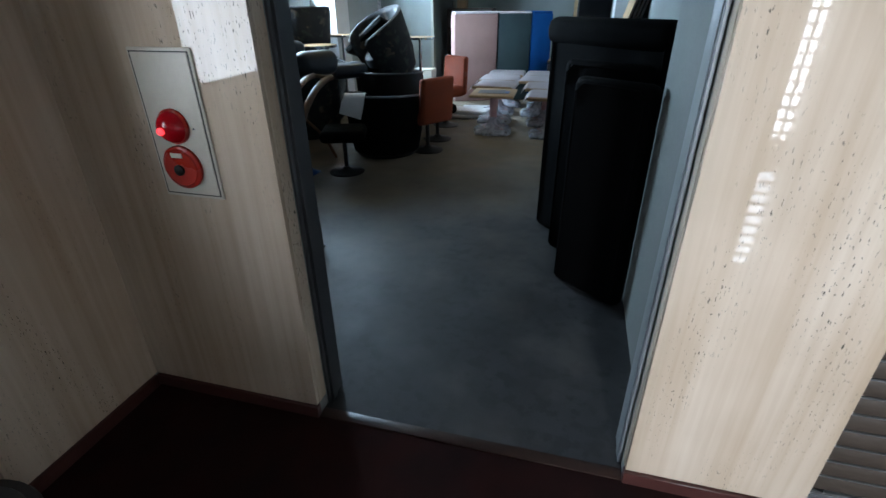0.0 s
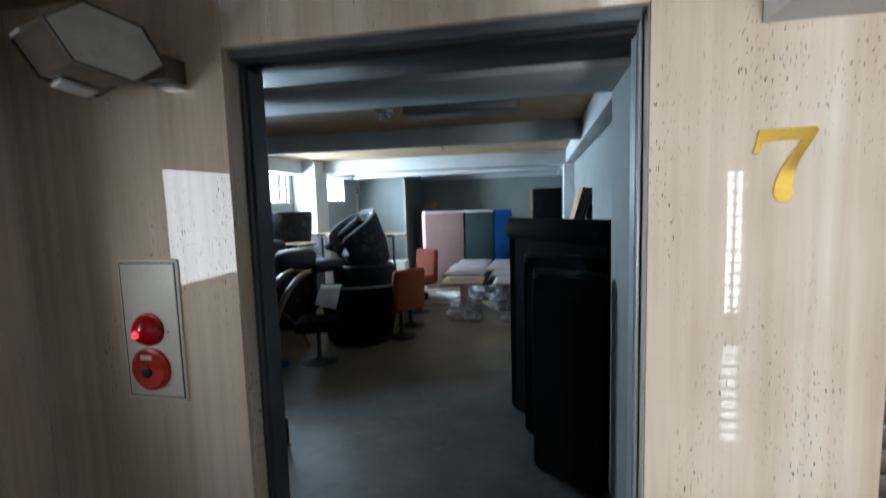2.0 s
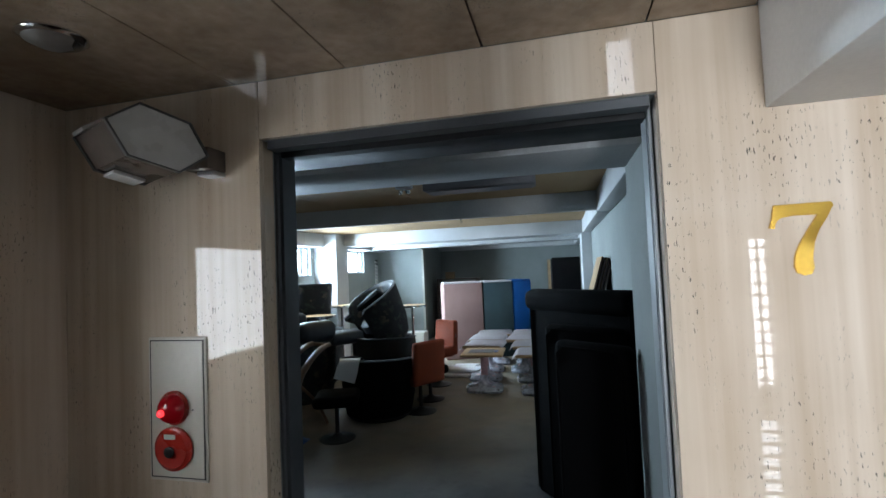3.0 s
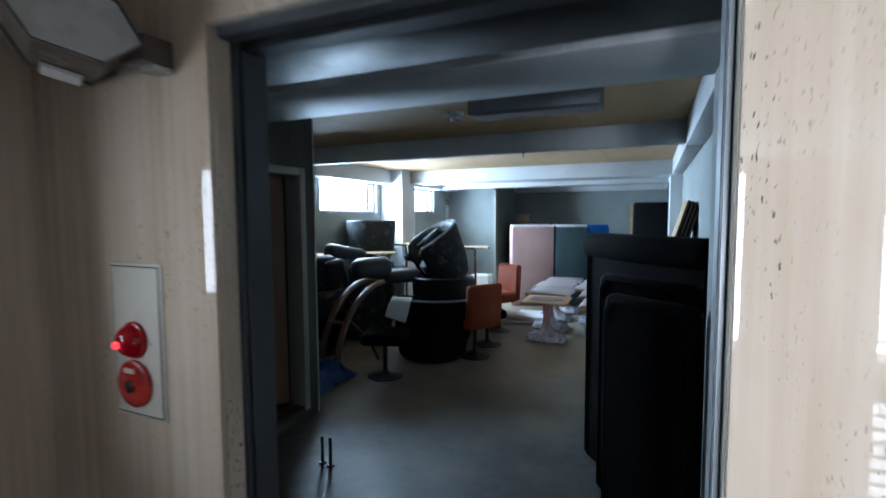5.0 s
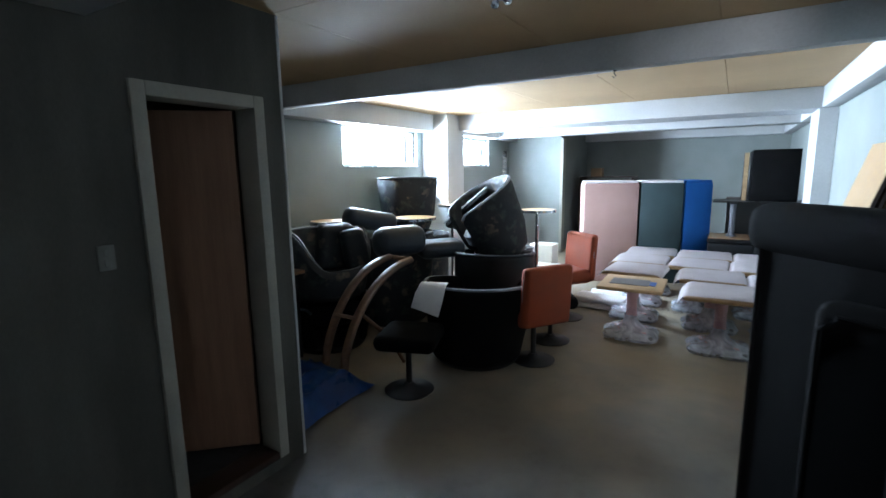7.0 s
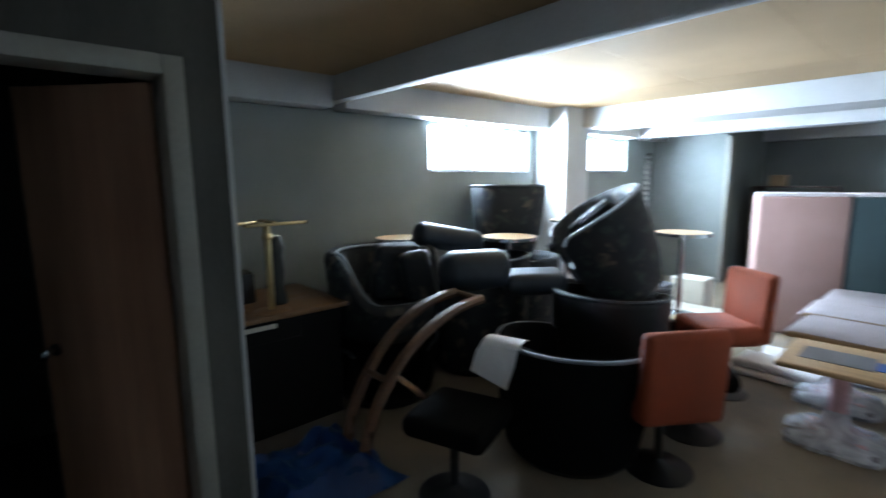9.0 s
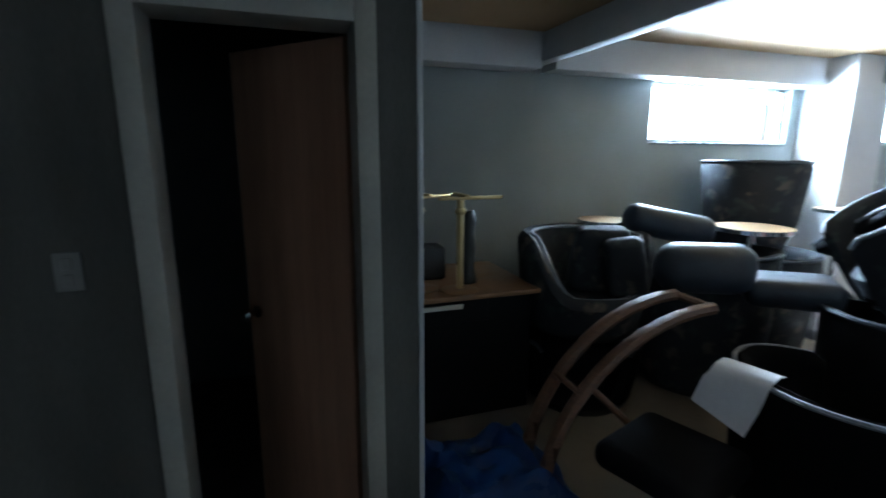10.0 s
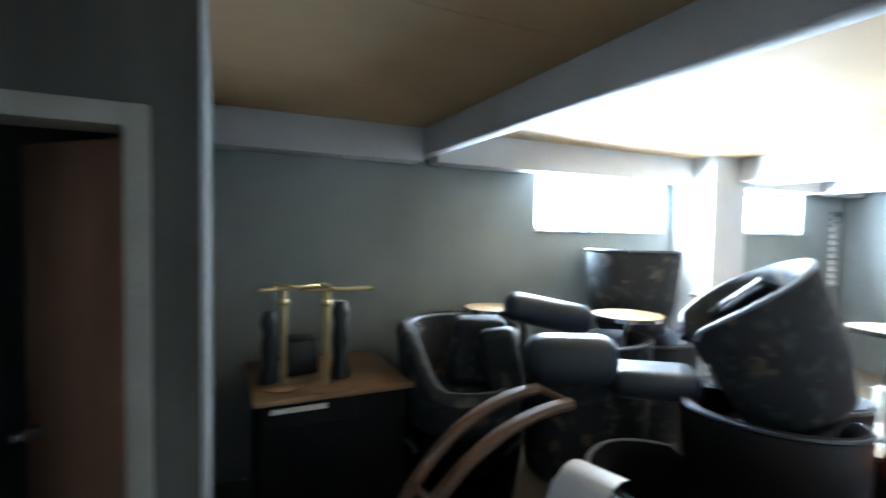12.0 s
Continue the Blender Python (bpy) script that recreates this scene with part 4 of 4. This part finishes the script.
def cushion(label, m, w, d, h):
    """A thick rounded vinyl cushion with a seam round its middle."""
    t = thing("chair_cushion", label, "cushion", m, "loose chair cushions")
    bm = box(NB(), -w / 2, w / 2, -d / 2, d / 2, 0, h, min(d, h) * 0.42, 5)
    part("cover", ruffle(bm, 0.012, 6, w * 9), M_VINYL, t)
    part("button", lathe(NB(), ((0.014, 0.0), (0.014, 0.006), (0.008, 0.01)), 12), M_VINYL, t, "", pose(0, 0, h - 0.008))


cushion("plump blue-black vinyl chair cushion lying on the pile", pose(-1.96, 3.83, 0.80, 0, 0, 61), 0.50, 0.26, 0.27)
cushion("long blue-black vinyl cushion sloping over the pile", pose(-2.52, 4.08, 0.98, 0, 11, 77), 0.62, 0.2, 0.2)
bm = box(NB(), -0.18, 0.18, -0.09, 0.09, 0.0, 0.40, 0.05, 4)
for v in bm.verts:
    v.co.x *= 1.12 - 0.7 * v.co.z
solo("floral_cushion", ruffle(bm, 0.012, 7, 4), M_TUB, "dark floral cushion standing in the open armchair", "cushion", pose(-2.49, 3.56, 0.70, 6, 0, 66), "loose chair cushions")
bm = box(NB(), -0.11, 0.11, -0.07, 0.07, 0.0, 0.36, 0.05, 4)
solo("floral_cushion", ruffle(bm, 0.012, 7, 9), M_TUB, "small dark floral cushion squeezed against the armchair side", "cushion", pose(-2.27, 3.62, 0.7, 0, -10, 58), "loose chair cushions")
cushion("small blue-black vinyl cushion between armchairs", pose(-1.79, 4.26, 0.74, 0, 0, 50), 0.46, 0.3, 0.16)
t = thing("seat_board", "flat black padded seat board leaning on the pile", "seat board", pose(-1.72, 4.92, 1.12, -20, -38, 0))
part("pad", box(NB(), -0.32, 0.32, -0.2, 0.2, -0.03, 0.03, 0.018, 3), M_BLACK, t)
part("edging", tube(NB(), [(-0.32, -0.2, 0.03), (0.32, -0.2, 0.03)], 0.008, 6), M_PIPE, t)
tub_chair("tub_chair", "dark floral tub armchair on the floor below", pose(-2.45, 4.35, 0.0, 0, 0, 100), M_TUB, M_VINYL, 0.42, 0.94, 0.86)
tub_chair("tub_chair", "dark floral tub armchair stacked by the window", pose(-2.80, 5.16, 0.79, 0, 0, 22), M_TUB, M_VINYL, 0.355, 0.70, 0.68, foot=0.7)
tub_chair("tub_chair", "dark floral tub armchair on the floor by the window", pose(-2.76, 5.24, 0.0, 0, 0, 100), M_TUB, M_VINYL, 0.40, 0.79, 0.78)

# bent-cane armchair frame lying against the pile
t = thing("cane_chair_frame", "brown bent-cane chair frame with curved arms", "chair frame", pose(0.035, 0.015, 0))


def arc(p0, p1, bulge, n=14):
    out = []
    for i in range(n + 1):
        u = i / n
        w = u * math.pi / 2 * bulge
        out.append((p0[0] + (p1[0] - p0[0]) * u, p0[1] + (p1[1] - p0[1]) * (1 - math.cos(w)) / (1 - math.cos(math.pi / 2 * bulge)), p0[2] + (p1[2] - p0[2]) * math.sin(w)))
    return out


part("arm", tube(NB(), arc((-1.70, 2.70, 0.02), (-1.70, 3.57, 0.83), 1.0), 0.03, 8, 1.15), M_RATTAN, t)
part("arm", tube(NB(), arc((-1.90, 2.72, 0.02), (-1.88, 3.52, 0.85), 1.0), 0.03, 8, 1.15), M_RATTAN, t)
part("rail", tube(NB(), [(-1.90, 2.86, 0.52), (-1.69, 2.86, 0.52)], 0.016), M_RATTAN, t)
part("rail", tube(NB(), [(-1.88, 3.52, 0.85), (-1.70, 3.57, 0.83)], 0.02), M_RATTAN, t)
part("brace", tube(NB(), [(-1.69, 2.9, 0.55), (-1.62, 3.15, 0.3), (-1.6, 3.3, 0.05)], 0.016), M_RATTAN, t)

# ---- desk with brass stands ----
t = thing("desk", "dark desk with a brown wooden top", "desk", pose(-2.8, 2.68, 0))
part("desktop", box(NB(), -0.36, 0.40, -0.42, 0.42, 0.735, 0.765, 0.006, 2), M_DESK, t, "brown wooden top with rounded edge")
part("carcass", box(NB(), -0.34, 0.36, -0.38, 0.38, 0.004, 0.734, 0.004, 1), M_BLACK, t)
part("drawer", box(NB(), 0.361, 0.372, -0.36, 0.10, 0.60, 0.725, 0.003, 1), M_BLACK, t)
part("handle", box(NB(), 0.373, 0.388, -0.34, -0.06, 0.685, 0.712, 0.004, 1), M_WPLAST, t, "pale metal strip handle")


def brass_stand(m, lbl):
    t = thing("brass_stand", lbl, "stand", m, "brass stands on the desk")
    part("foot", lathe(NB(), ((0.11, 0.0), (0.112, 0.008), (0.03, 0.018)), 28), M_DESK, t)
    part("column", tube(NB(), [(0, 0, 0.018), (0, 0, 0.52)], 0.02, 14), M_BRASS, t)
    part("collar", lathe(NB(), ((0.024, 0.44), (0.03, 0.45), (0.03, 0.465), (0.024, 0.475)), 14), M_BRASS, t)
    part("arm", box(NB(), -0.018, 0.018, -0.13, 0.25, 0.52, 0.54, 0.006, 2), M_BRASS, t, "flat brass cross arm")
    part("cross_arm", box(NB(), -0.1, 0.1, -0.018, 0.018, 0.5405, 0.556, 0.006, 2), M_BRASS, t)
    return t


brass_stand(pose(-2.50, 2.63, 0.766, 0, 0, 0), "brass T-shaped stand on the desk")
brass_stand(pose(-2.60, 2.42, 0.766, 0, 0, 25), "second brass T-shaped stand on the desk")
for x, y, h in ((-2.68, 2.36, 0.40), (-2.66, 2.74, 0.44)):
    bm = lathe(NB(), ((0.055, 0.0), (0.06, 0.02), (0.035, 0.1), (0.05, h * 0.5), (0.036, h * 0.7), (0.05, h * 0.85), (0.03, h)), 18)
    solo("carved_stand", ruffle(bm, 0.008, 20, x), M_DARKSTONE, "dark carved ornament standing on the desk", "ornament", pose(x, y, 0.766), "dark ornaments")
bm = box(NB(), -0.09, 0.09, -0.12, 0.12, 0.0, 0.2, 0.015, 2)
solo("dark_box", ruffle(bm, 0.006, 12), M_BLACKP, "dark shiny box on the desk", "box", pose(-2.86, 2.52, 0.766))

# ---- round tables behind the pile ----


def round_table(m, h, r, lbl):
    t = thing("round_table", lbl, "table", m, "small round tables")
    part("tabletop", lathe(NB(), ((r - 0.02, h - 0.022), (r - 0.004, h - 0.018), (r - 0.004, h)), 36), M_WOOD, t, "pale wooden round top")
    part("rim", ring(NB(), [(r * math.cos(2 * math.pi * i / 36), r * math.sin(2 * math.pi * i / 36)) for i in range(36)], 0.98, h - 0.025, h + 0.003), M_CHROME, t, "shiny metal rim")
    part("stem", lathe(NB(), ((0.022, 0.0405), (0.022, h - 0.023)), 14), M_CHROME, t, "chrome stem")
    part("foot", lathe(NB(), ((r * 0.8, 0.0), (r * 0.8, 0.01), (0.03, 0.04)), 28), M_CHROME, t)


round_table(pose(-1.27, 5.52, 0.42), 0.69, 0.21, "small round table with chrome stem on a box")
round_table(pose(-2.84, 3.86, 0.0), 1.08, 0.2, "small round table half hidden by the pile")
round_table(pose(-2.36, 4.66, 0.0), 1.06, 0.24, "small round table among the armchairs")
round_table(pose(-2.66, 6.0, 0.0), 1.10, 0.2, "small round table near the window")
t = thing("low_cabinet", "low dark cabinet with a white top", "cabinet", pose(-1.31, 5.68, 0))
part("body", box(NB(), -0.3, 0.3, -0.3, 0.3, 0.003, 0.395, 0.005, 1), M_BLACKP, t)
part("top", box(NB(), -0.31, 0.31, -0.31, 0.31, 0.396, 0.419, 0.004, 1), M_WPLAST, t, "white top board")
t = thing("white_box", "small white carton behind the round table", "carton", pose(-1.42, 6.2, 0.0))
part("carton_body", box(NB(), -0.15, 0.15, -0.12, 0.12, 0.002, 0.62, 0.006, 1), M_WPLAST, t)
part("tape", box(NB(), -0.15, 0.15, -0.02, 0.02, 0.6203, 0.622), M_TRIM, t)

# ---- blue tarpaulin ----
bm = NB()
n = 26
g = [[bm.verts.new((-2.15 + 0.62 * i / n, 2.12 + 0.78 * j / n, 0)) for j in range(n + 1)] for i in range(n + 1)]
for i in range(n + 1):
    for j in range(n + 1):
        v = g[i][j]
        e = min(i, j, n - i, n - j) / n
        p = v.co
        v.co.z = 0.02 + min(1, e * 5) * (0.14 + 0.16 * max(0, noise.noise(p * 3.1)) + 0.05 * noise.noise(p * 9) + 0.025 * noise.noise(p * 22))
        v.co.x += 0.06 * noise.noise(p * 4 + Vector((3, 0, 0)))
        v.co.y += 0.06 * noise.noise(p * 4 + Vector((0, 7, 0)))
for i in range(n):
    for j in range(n):
        bm.faces.new((g[i][j], g[i + 1][j], g[i + 1][j + 1], g[i][j + 1]))
bmesh.ops.solidify(bm, geom=bm.faces[:], thickness=0.003)
solo("tarpaulin", bm, M_TARP, "crumpled blue plastic tarpaulin on the floor", "tarpaulin")

# ---- upholstered partition blocks ----
for nm, lb, mt, p, w, d in (("padded_block", "pink fabric-covered block standing on end", M_PINK, (-1.135, 6.98, 20.5), 0.71, 0.5),
                            ("padded_block", "dark green fabric-covered block standing on end", M_GREEN, (-0.455, 7.24, 18), 0.54, 0.45),
                            ("padded_block", "bright blue fabric-covered block standing on end", M_BLUE, (0.07, 7.42, 40), 0.40, 0.4)):
    t = thing(nm, lb, "padded block", pose(p[0], p[1], 0, 0, 0, p[2]), "fabric blocks")
    part("cover", ruffle(box(NB(), 0.0, w, 0.0, d, 0.0, 1.355, 0.018, 3), 0.004, 5, w), mt, t)
    part("top_board", box(NB(), 0.01, w - 0.01, 0.01, d - 0.01, 1.356, 1.385, 0.004, 1), M_WRAPP if mt != M_BLUE else M_BLUE, t)

# ---- wrapped tables ----


def pedestal_table(m, label, wrapped):
    t = thing("pedestal_table", label, "table", m, "low pedestal tables")
    top = box(NB(), -0.275, 0.275, -0.285, 0.285, 0.482, 0.515, 0.012, 3)
    if wrapped:
        part("tabletop", top, M_WOOD, t)
        bm = NB()
        sec = [(-0.325, 0.452), (-0.305, 0.476), (-0.285, 0.503), (-0.25, 0.520), (-0.12, 0.522), (0.12, 0.522), (0.25, 0.520), (0.279, 0.508), (0.287, 0.478)]
        rows = [[bm.verts.new((x + 0.004 * noise.noise(Vector((x * 9, y * 9, 1))), y + 0.006 * noise.noise(Vector((x * 11, y * 5, 2))), z + 0.005 * (1 + noise.noise(Vector((x * 7, y * 7, 4)))))) for x, z in sec] for y in (-0.288, -0.15, 0.0, 0.15, 0.288)]
        for a, b in zip(rows, rows[1:]):
            for k in range(len(a) - 1):
                bm.faces.new((a[k], a[k + 1], b[k + 1], b[k]))
        bmesh.ops.solidify(bm, geom=bm.faces[:], thickness=0.002)
        part("paper_wrap", bm, M_WRAPP, t, "pale pinkish wrapping paper over the top")
    else:
        part("tabletop", top, M_WOOD, t, "blond wooden top with rounded edge")
        part("inlay", box(NB(), -0.19, 0.14, -0.13, 0.12, 0.5155, 0.519, 0.001, 1), M_GREYB, t, "dull grey printed sheet on the top")
        part("inlay_patch", box(NB(), 0.145, 0.20, -0.10, 0.05, 0.5155, 0.519, 0.001, 1), M_TARP, t, "blue corner of the sheet")
    part("column", lathe(NB(), ((0.075, 0.08), (0.05, 0.14), (0.045, 0.3), (0.05, 0.44), (0.09, 0.468)), 18), M_PINKB, t)
    part("foot", box(NB(), -0.21, 0.21, -0.18, 0.18, 0.004, 0.06, 0.02, 2), M_GREYB, t)
    part("foot_cap", box(NB(), -0.15, 0.15, -0.13, 0.13, 0.061, 0.079, 0.006, 1), M_PINKB, t, "pinkish cap of the foot")
    bm = NB()
    k = 24
    prof = ((0.26, 0.006), (0.268, 0.03), (0.235, 0.066), (0.15, 0.088), (0.085, 0.12), (0.062, 0.17), (0.06, 0.21))
    rings = []
    for r, z in prof:
        rr = []
        for i in range(k):
            a = 2 * math.pi * i / k
            q = r * (1 + 0.10 * math.cos(4 * a + math.pi) * (1 if r > 0.2 else 0)) * (1 + 0.12 * noise.noise(Vector((math.cos(a) * 3, math.sin(a) * 3, z * 14 + m.translation.x))))
            rr.append(bm.verts.new((q * math.cos(a), q * math.sin(a) * 0.88, z + 0.012 * noise.noise(Vector((math.cos(a) * 5, math.sin(a) * 5, z * 9))) * (z > 0.02))))
        rings.append(rr)
    for a, b in zip(rings, rings[1:]):
        for i in range(k):
            bm.faces.new((a[i], a[(i + 1) % k], b[(i + 1) % k], b[i]))
    part("plastic_bag", bm, M_BAG, t, "clear crumpled plastic bag round the foot")
    return t


pedestal_table(pose(-0.13, 4.97, 0, 0, 0, 2), "blond pedestal table with its foot in a plastic bag", False)
first = pedestal_table(pose(-0.21, 5.60, 0, 0, 0, -2), "paper-wrapped pedestal table with its foot in plastic", True)
for x, y, a in ((-0.25, 6.21, 1), (-0.22, 6.79, 3), (0.59, 4.92, 1), (0.49, 5.56, 2), (0.34, 6.17, -2), (0.37, 6.77, 1), (1.07, 5.47, -1), (0.93, 6.15, 1)):
    copy_thing(first, pose(x, y, 0, 0, 0, a))
copy_thing(first, pose(0.96, 6.72, 0, 0, 0, 2))

# folded white sheets on the floor
for i, (x, y, w, d, z, a) in enumerate(((-0.62, 5.82, 0.62, 0.34, 0.0, 4), (-0.60, 5.83, 0.56, 0.32, 0.062, -3), (-0.58, 6.3, 0.5, 0.3, 0.0, 8))):
    bm = box(NB(), -w / 2, w / 2, -d / 2, d / 2, 0.002, 0.058, 0.02, 3)
    solo("folded_sheet", ruffle(bm, 0.012, 8, i), M_PAPER, "folded white packing sheet on the floor", "sheet", pose(x, y, z, 0, 0, a), "white packing sheets")

# ---- stacked black tables and loudspeaker at the far right ----


def black_table(m, lbl):
    t = thing("black_table", lbl, "table", m, "stacked black tables")
    part("tabletop", box(NB(), -0.26, 0.26, -0.3, 0.3, 0.0, 0.05, 0.01, 2), M_BLACK, t)
    part("top_face", box(NB(), -0.25, 0.25, -0.29, 0.29, 0.0505, 0.056, 0.002, 1), M_DESK, t)
    part("post", lathe(NB(), ((0.07, 0.0565), (0.035, 0.09), (0.035, 0.48), (0.06, 0.505)), 16), M_GREYB, t, "grey metal post")
    part("plate", box(NB(), -0.23, 0.23, -0.23, 0.23, 0.506, 0.525, 0.004, 1), M_BLACKP, t)
    return t


for x in (0.62, 1.13):
    black_table(pose(x, 7.62, 0.60), "black pedestal table stacked upside down")
    t = thing("black_bench", "low black padded bench under stacked tables", "bench", pose(x, 7.62, 0), "black benches")
    part("padding", box(NB(), -0.255, 0.255, -0.3, 0.3, 0.40, 0.598, 0.03, 3), M_BLACK, t)
    part("plinth", box(NB(), -0.24, 0.24, -0.28, 0.28, 0.003, 0.399, 0.006, 1), M_BLACKP, t)
t = thing("black_cabinet", "tall black cabinet behind the stacked tables", "cabinet", pose(0.9, 8.3, 0))
part("body", box(NB(), -0.36, 0.42, -0.2, 0.2, 0.003, 1.1, 0.006, 1), M_BLACKP, t)
part("top", box(NB(), -0.37, 0.43, -0.21, 0.21, 1.1005, 1.12, 0.003, 1), M_DWOOD, t)
t = thing("loudspeaker", "black padded box standing on the stacked tables", "loudspeaker", pose(1.03, 7.65, 1.126))
part("case", box(NB(), -0.25, 0.24, -0.2, 0.2, 0.0, 0.63, 0.012, 2), M_BLACKF, t)
part("side_rib", box(NB(), -0.275, -0.251, -0.18, 0.18, 0.02, 0.61, 0.006, 1), M_BLACKP, t)
t = thing("wooden_board", "pale wooden board beside the black box", "board", pose(0.70, 7.72, 1.126))
part("face", box(NB(), 0.0, 0.05, -0.15, 0.15, 0.0, 0.60, 0.004, 1), M_WOOD, t)
part("edge", box(NB(), -0.004, -0.0005, -0.15, 0.15, 0.0, 0.60), M_DWOOD, t)
t = thing("small_carton", "small brown carton on top of dark shelves", "carton", pose(-1.68, 9.95, 1.4))
part("carton_body", box(NB(), -0.1, 0.1, -0.1, 0.1, 0.0, 0.16, 0.004, 1), M_CARD, t)
part("tape", box(NB(), -0.1, 0.1, -0.02, 0.02, 0.1603, 0.162), M_TRIM, t)
t = thing("dark_shelf", "dark shelf in the shaded recess", "shelf", pose(-1.5, 10.1, 0))
part("side", box(NB(), -0.5, -0.47, -0.25, 0.25, 0.003, 1.38, 0.003, 1), M_DWOOD, t)
part("side", box(NB(), 0.47, 0.5, -0.25, 0.25, 0.003, 1.38, 0.003, 1), M_DWOOD, t)
for z in (0.1, 0.55, 1.0):
    part("shelf_board", box(NB(), -0.469, 0.469, -0.25, 0.25, z, z + 0.03, 0.003, 1), M_DWOOD, t)
part("top_board", box(NB(), -0.5, 0.5, -0.25, 0.25, 1.381, 1.399, 0.003, 1), M_DWOOD, t)
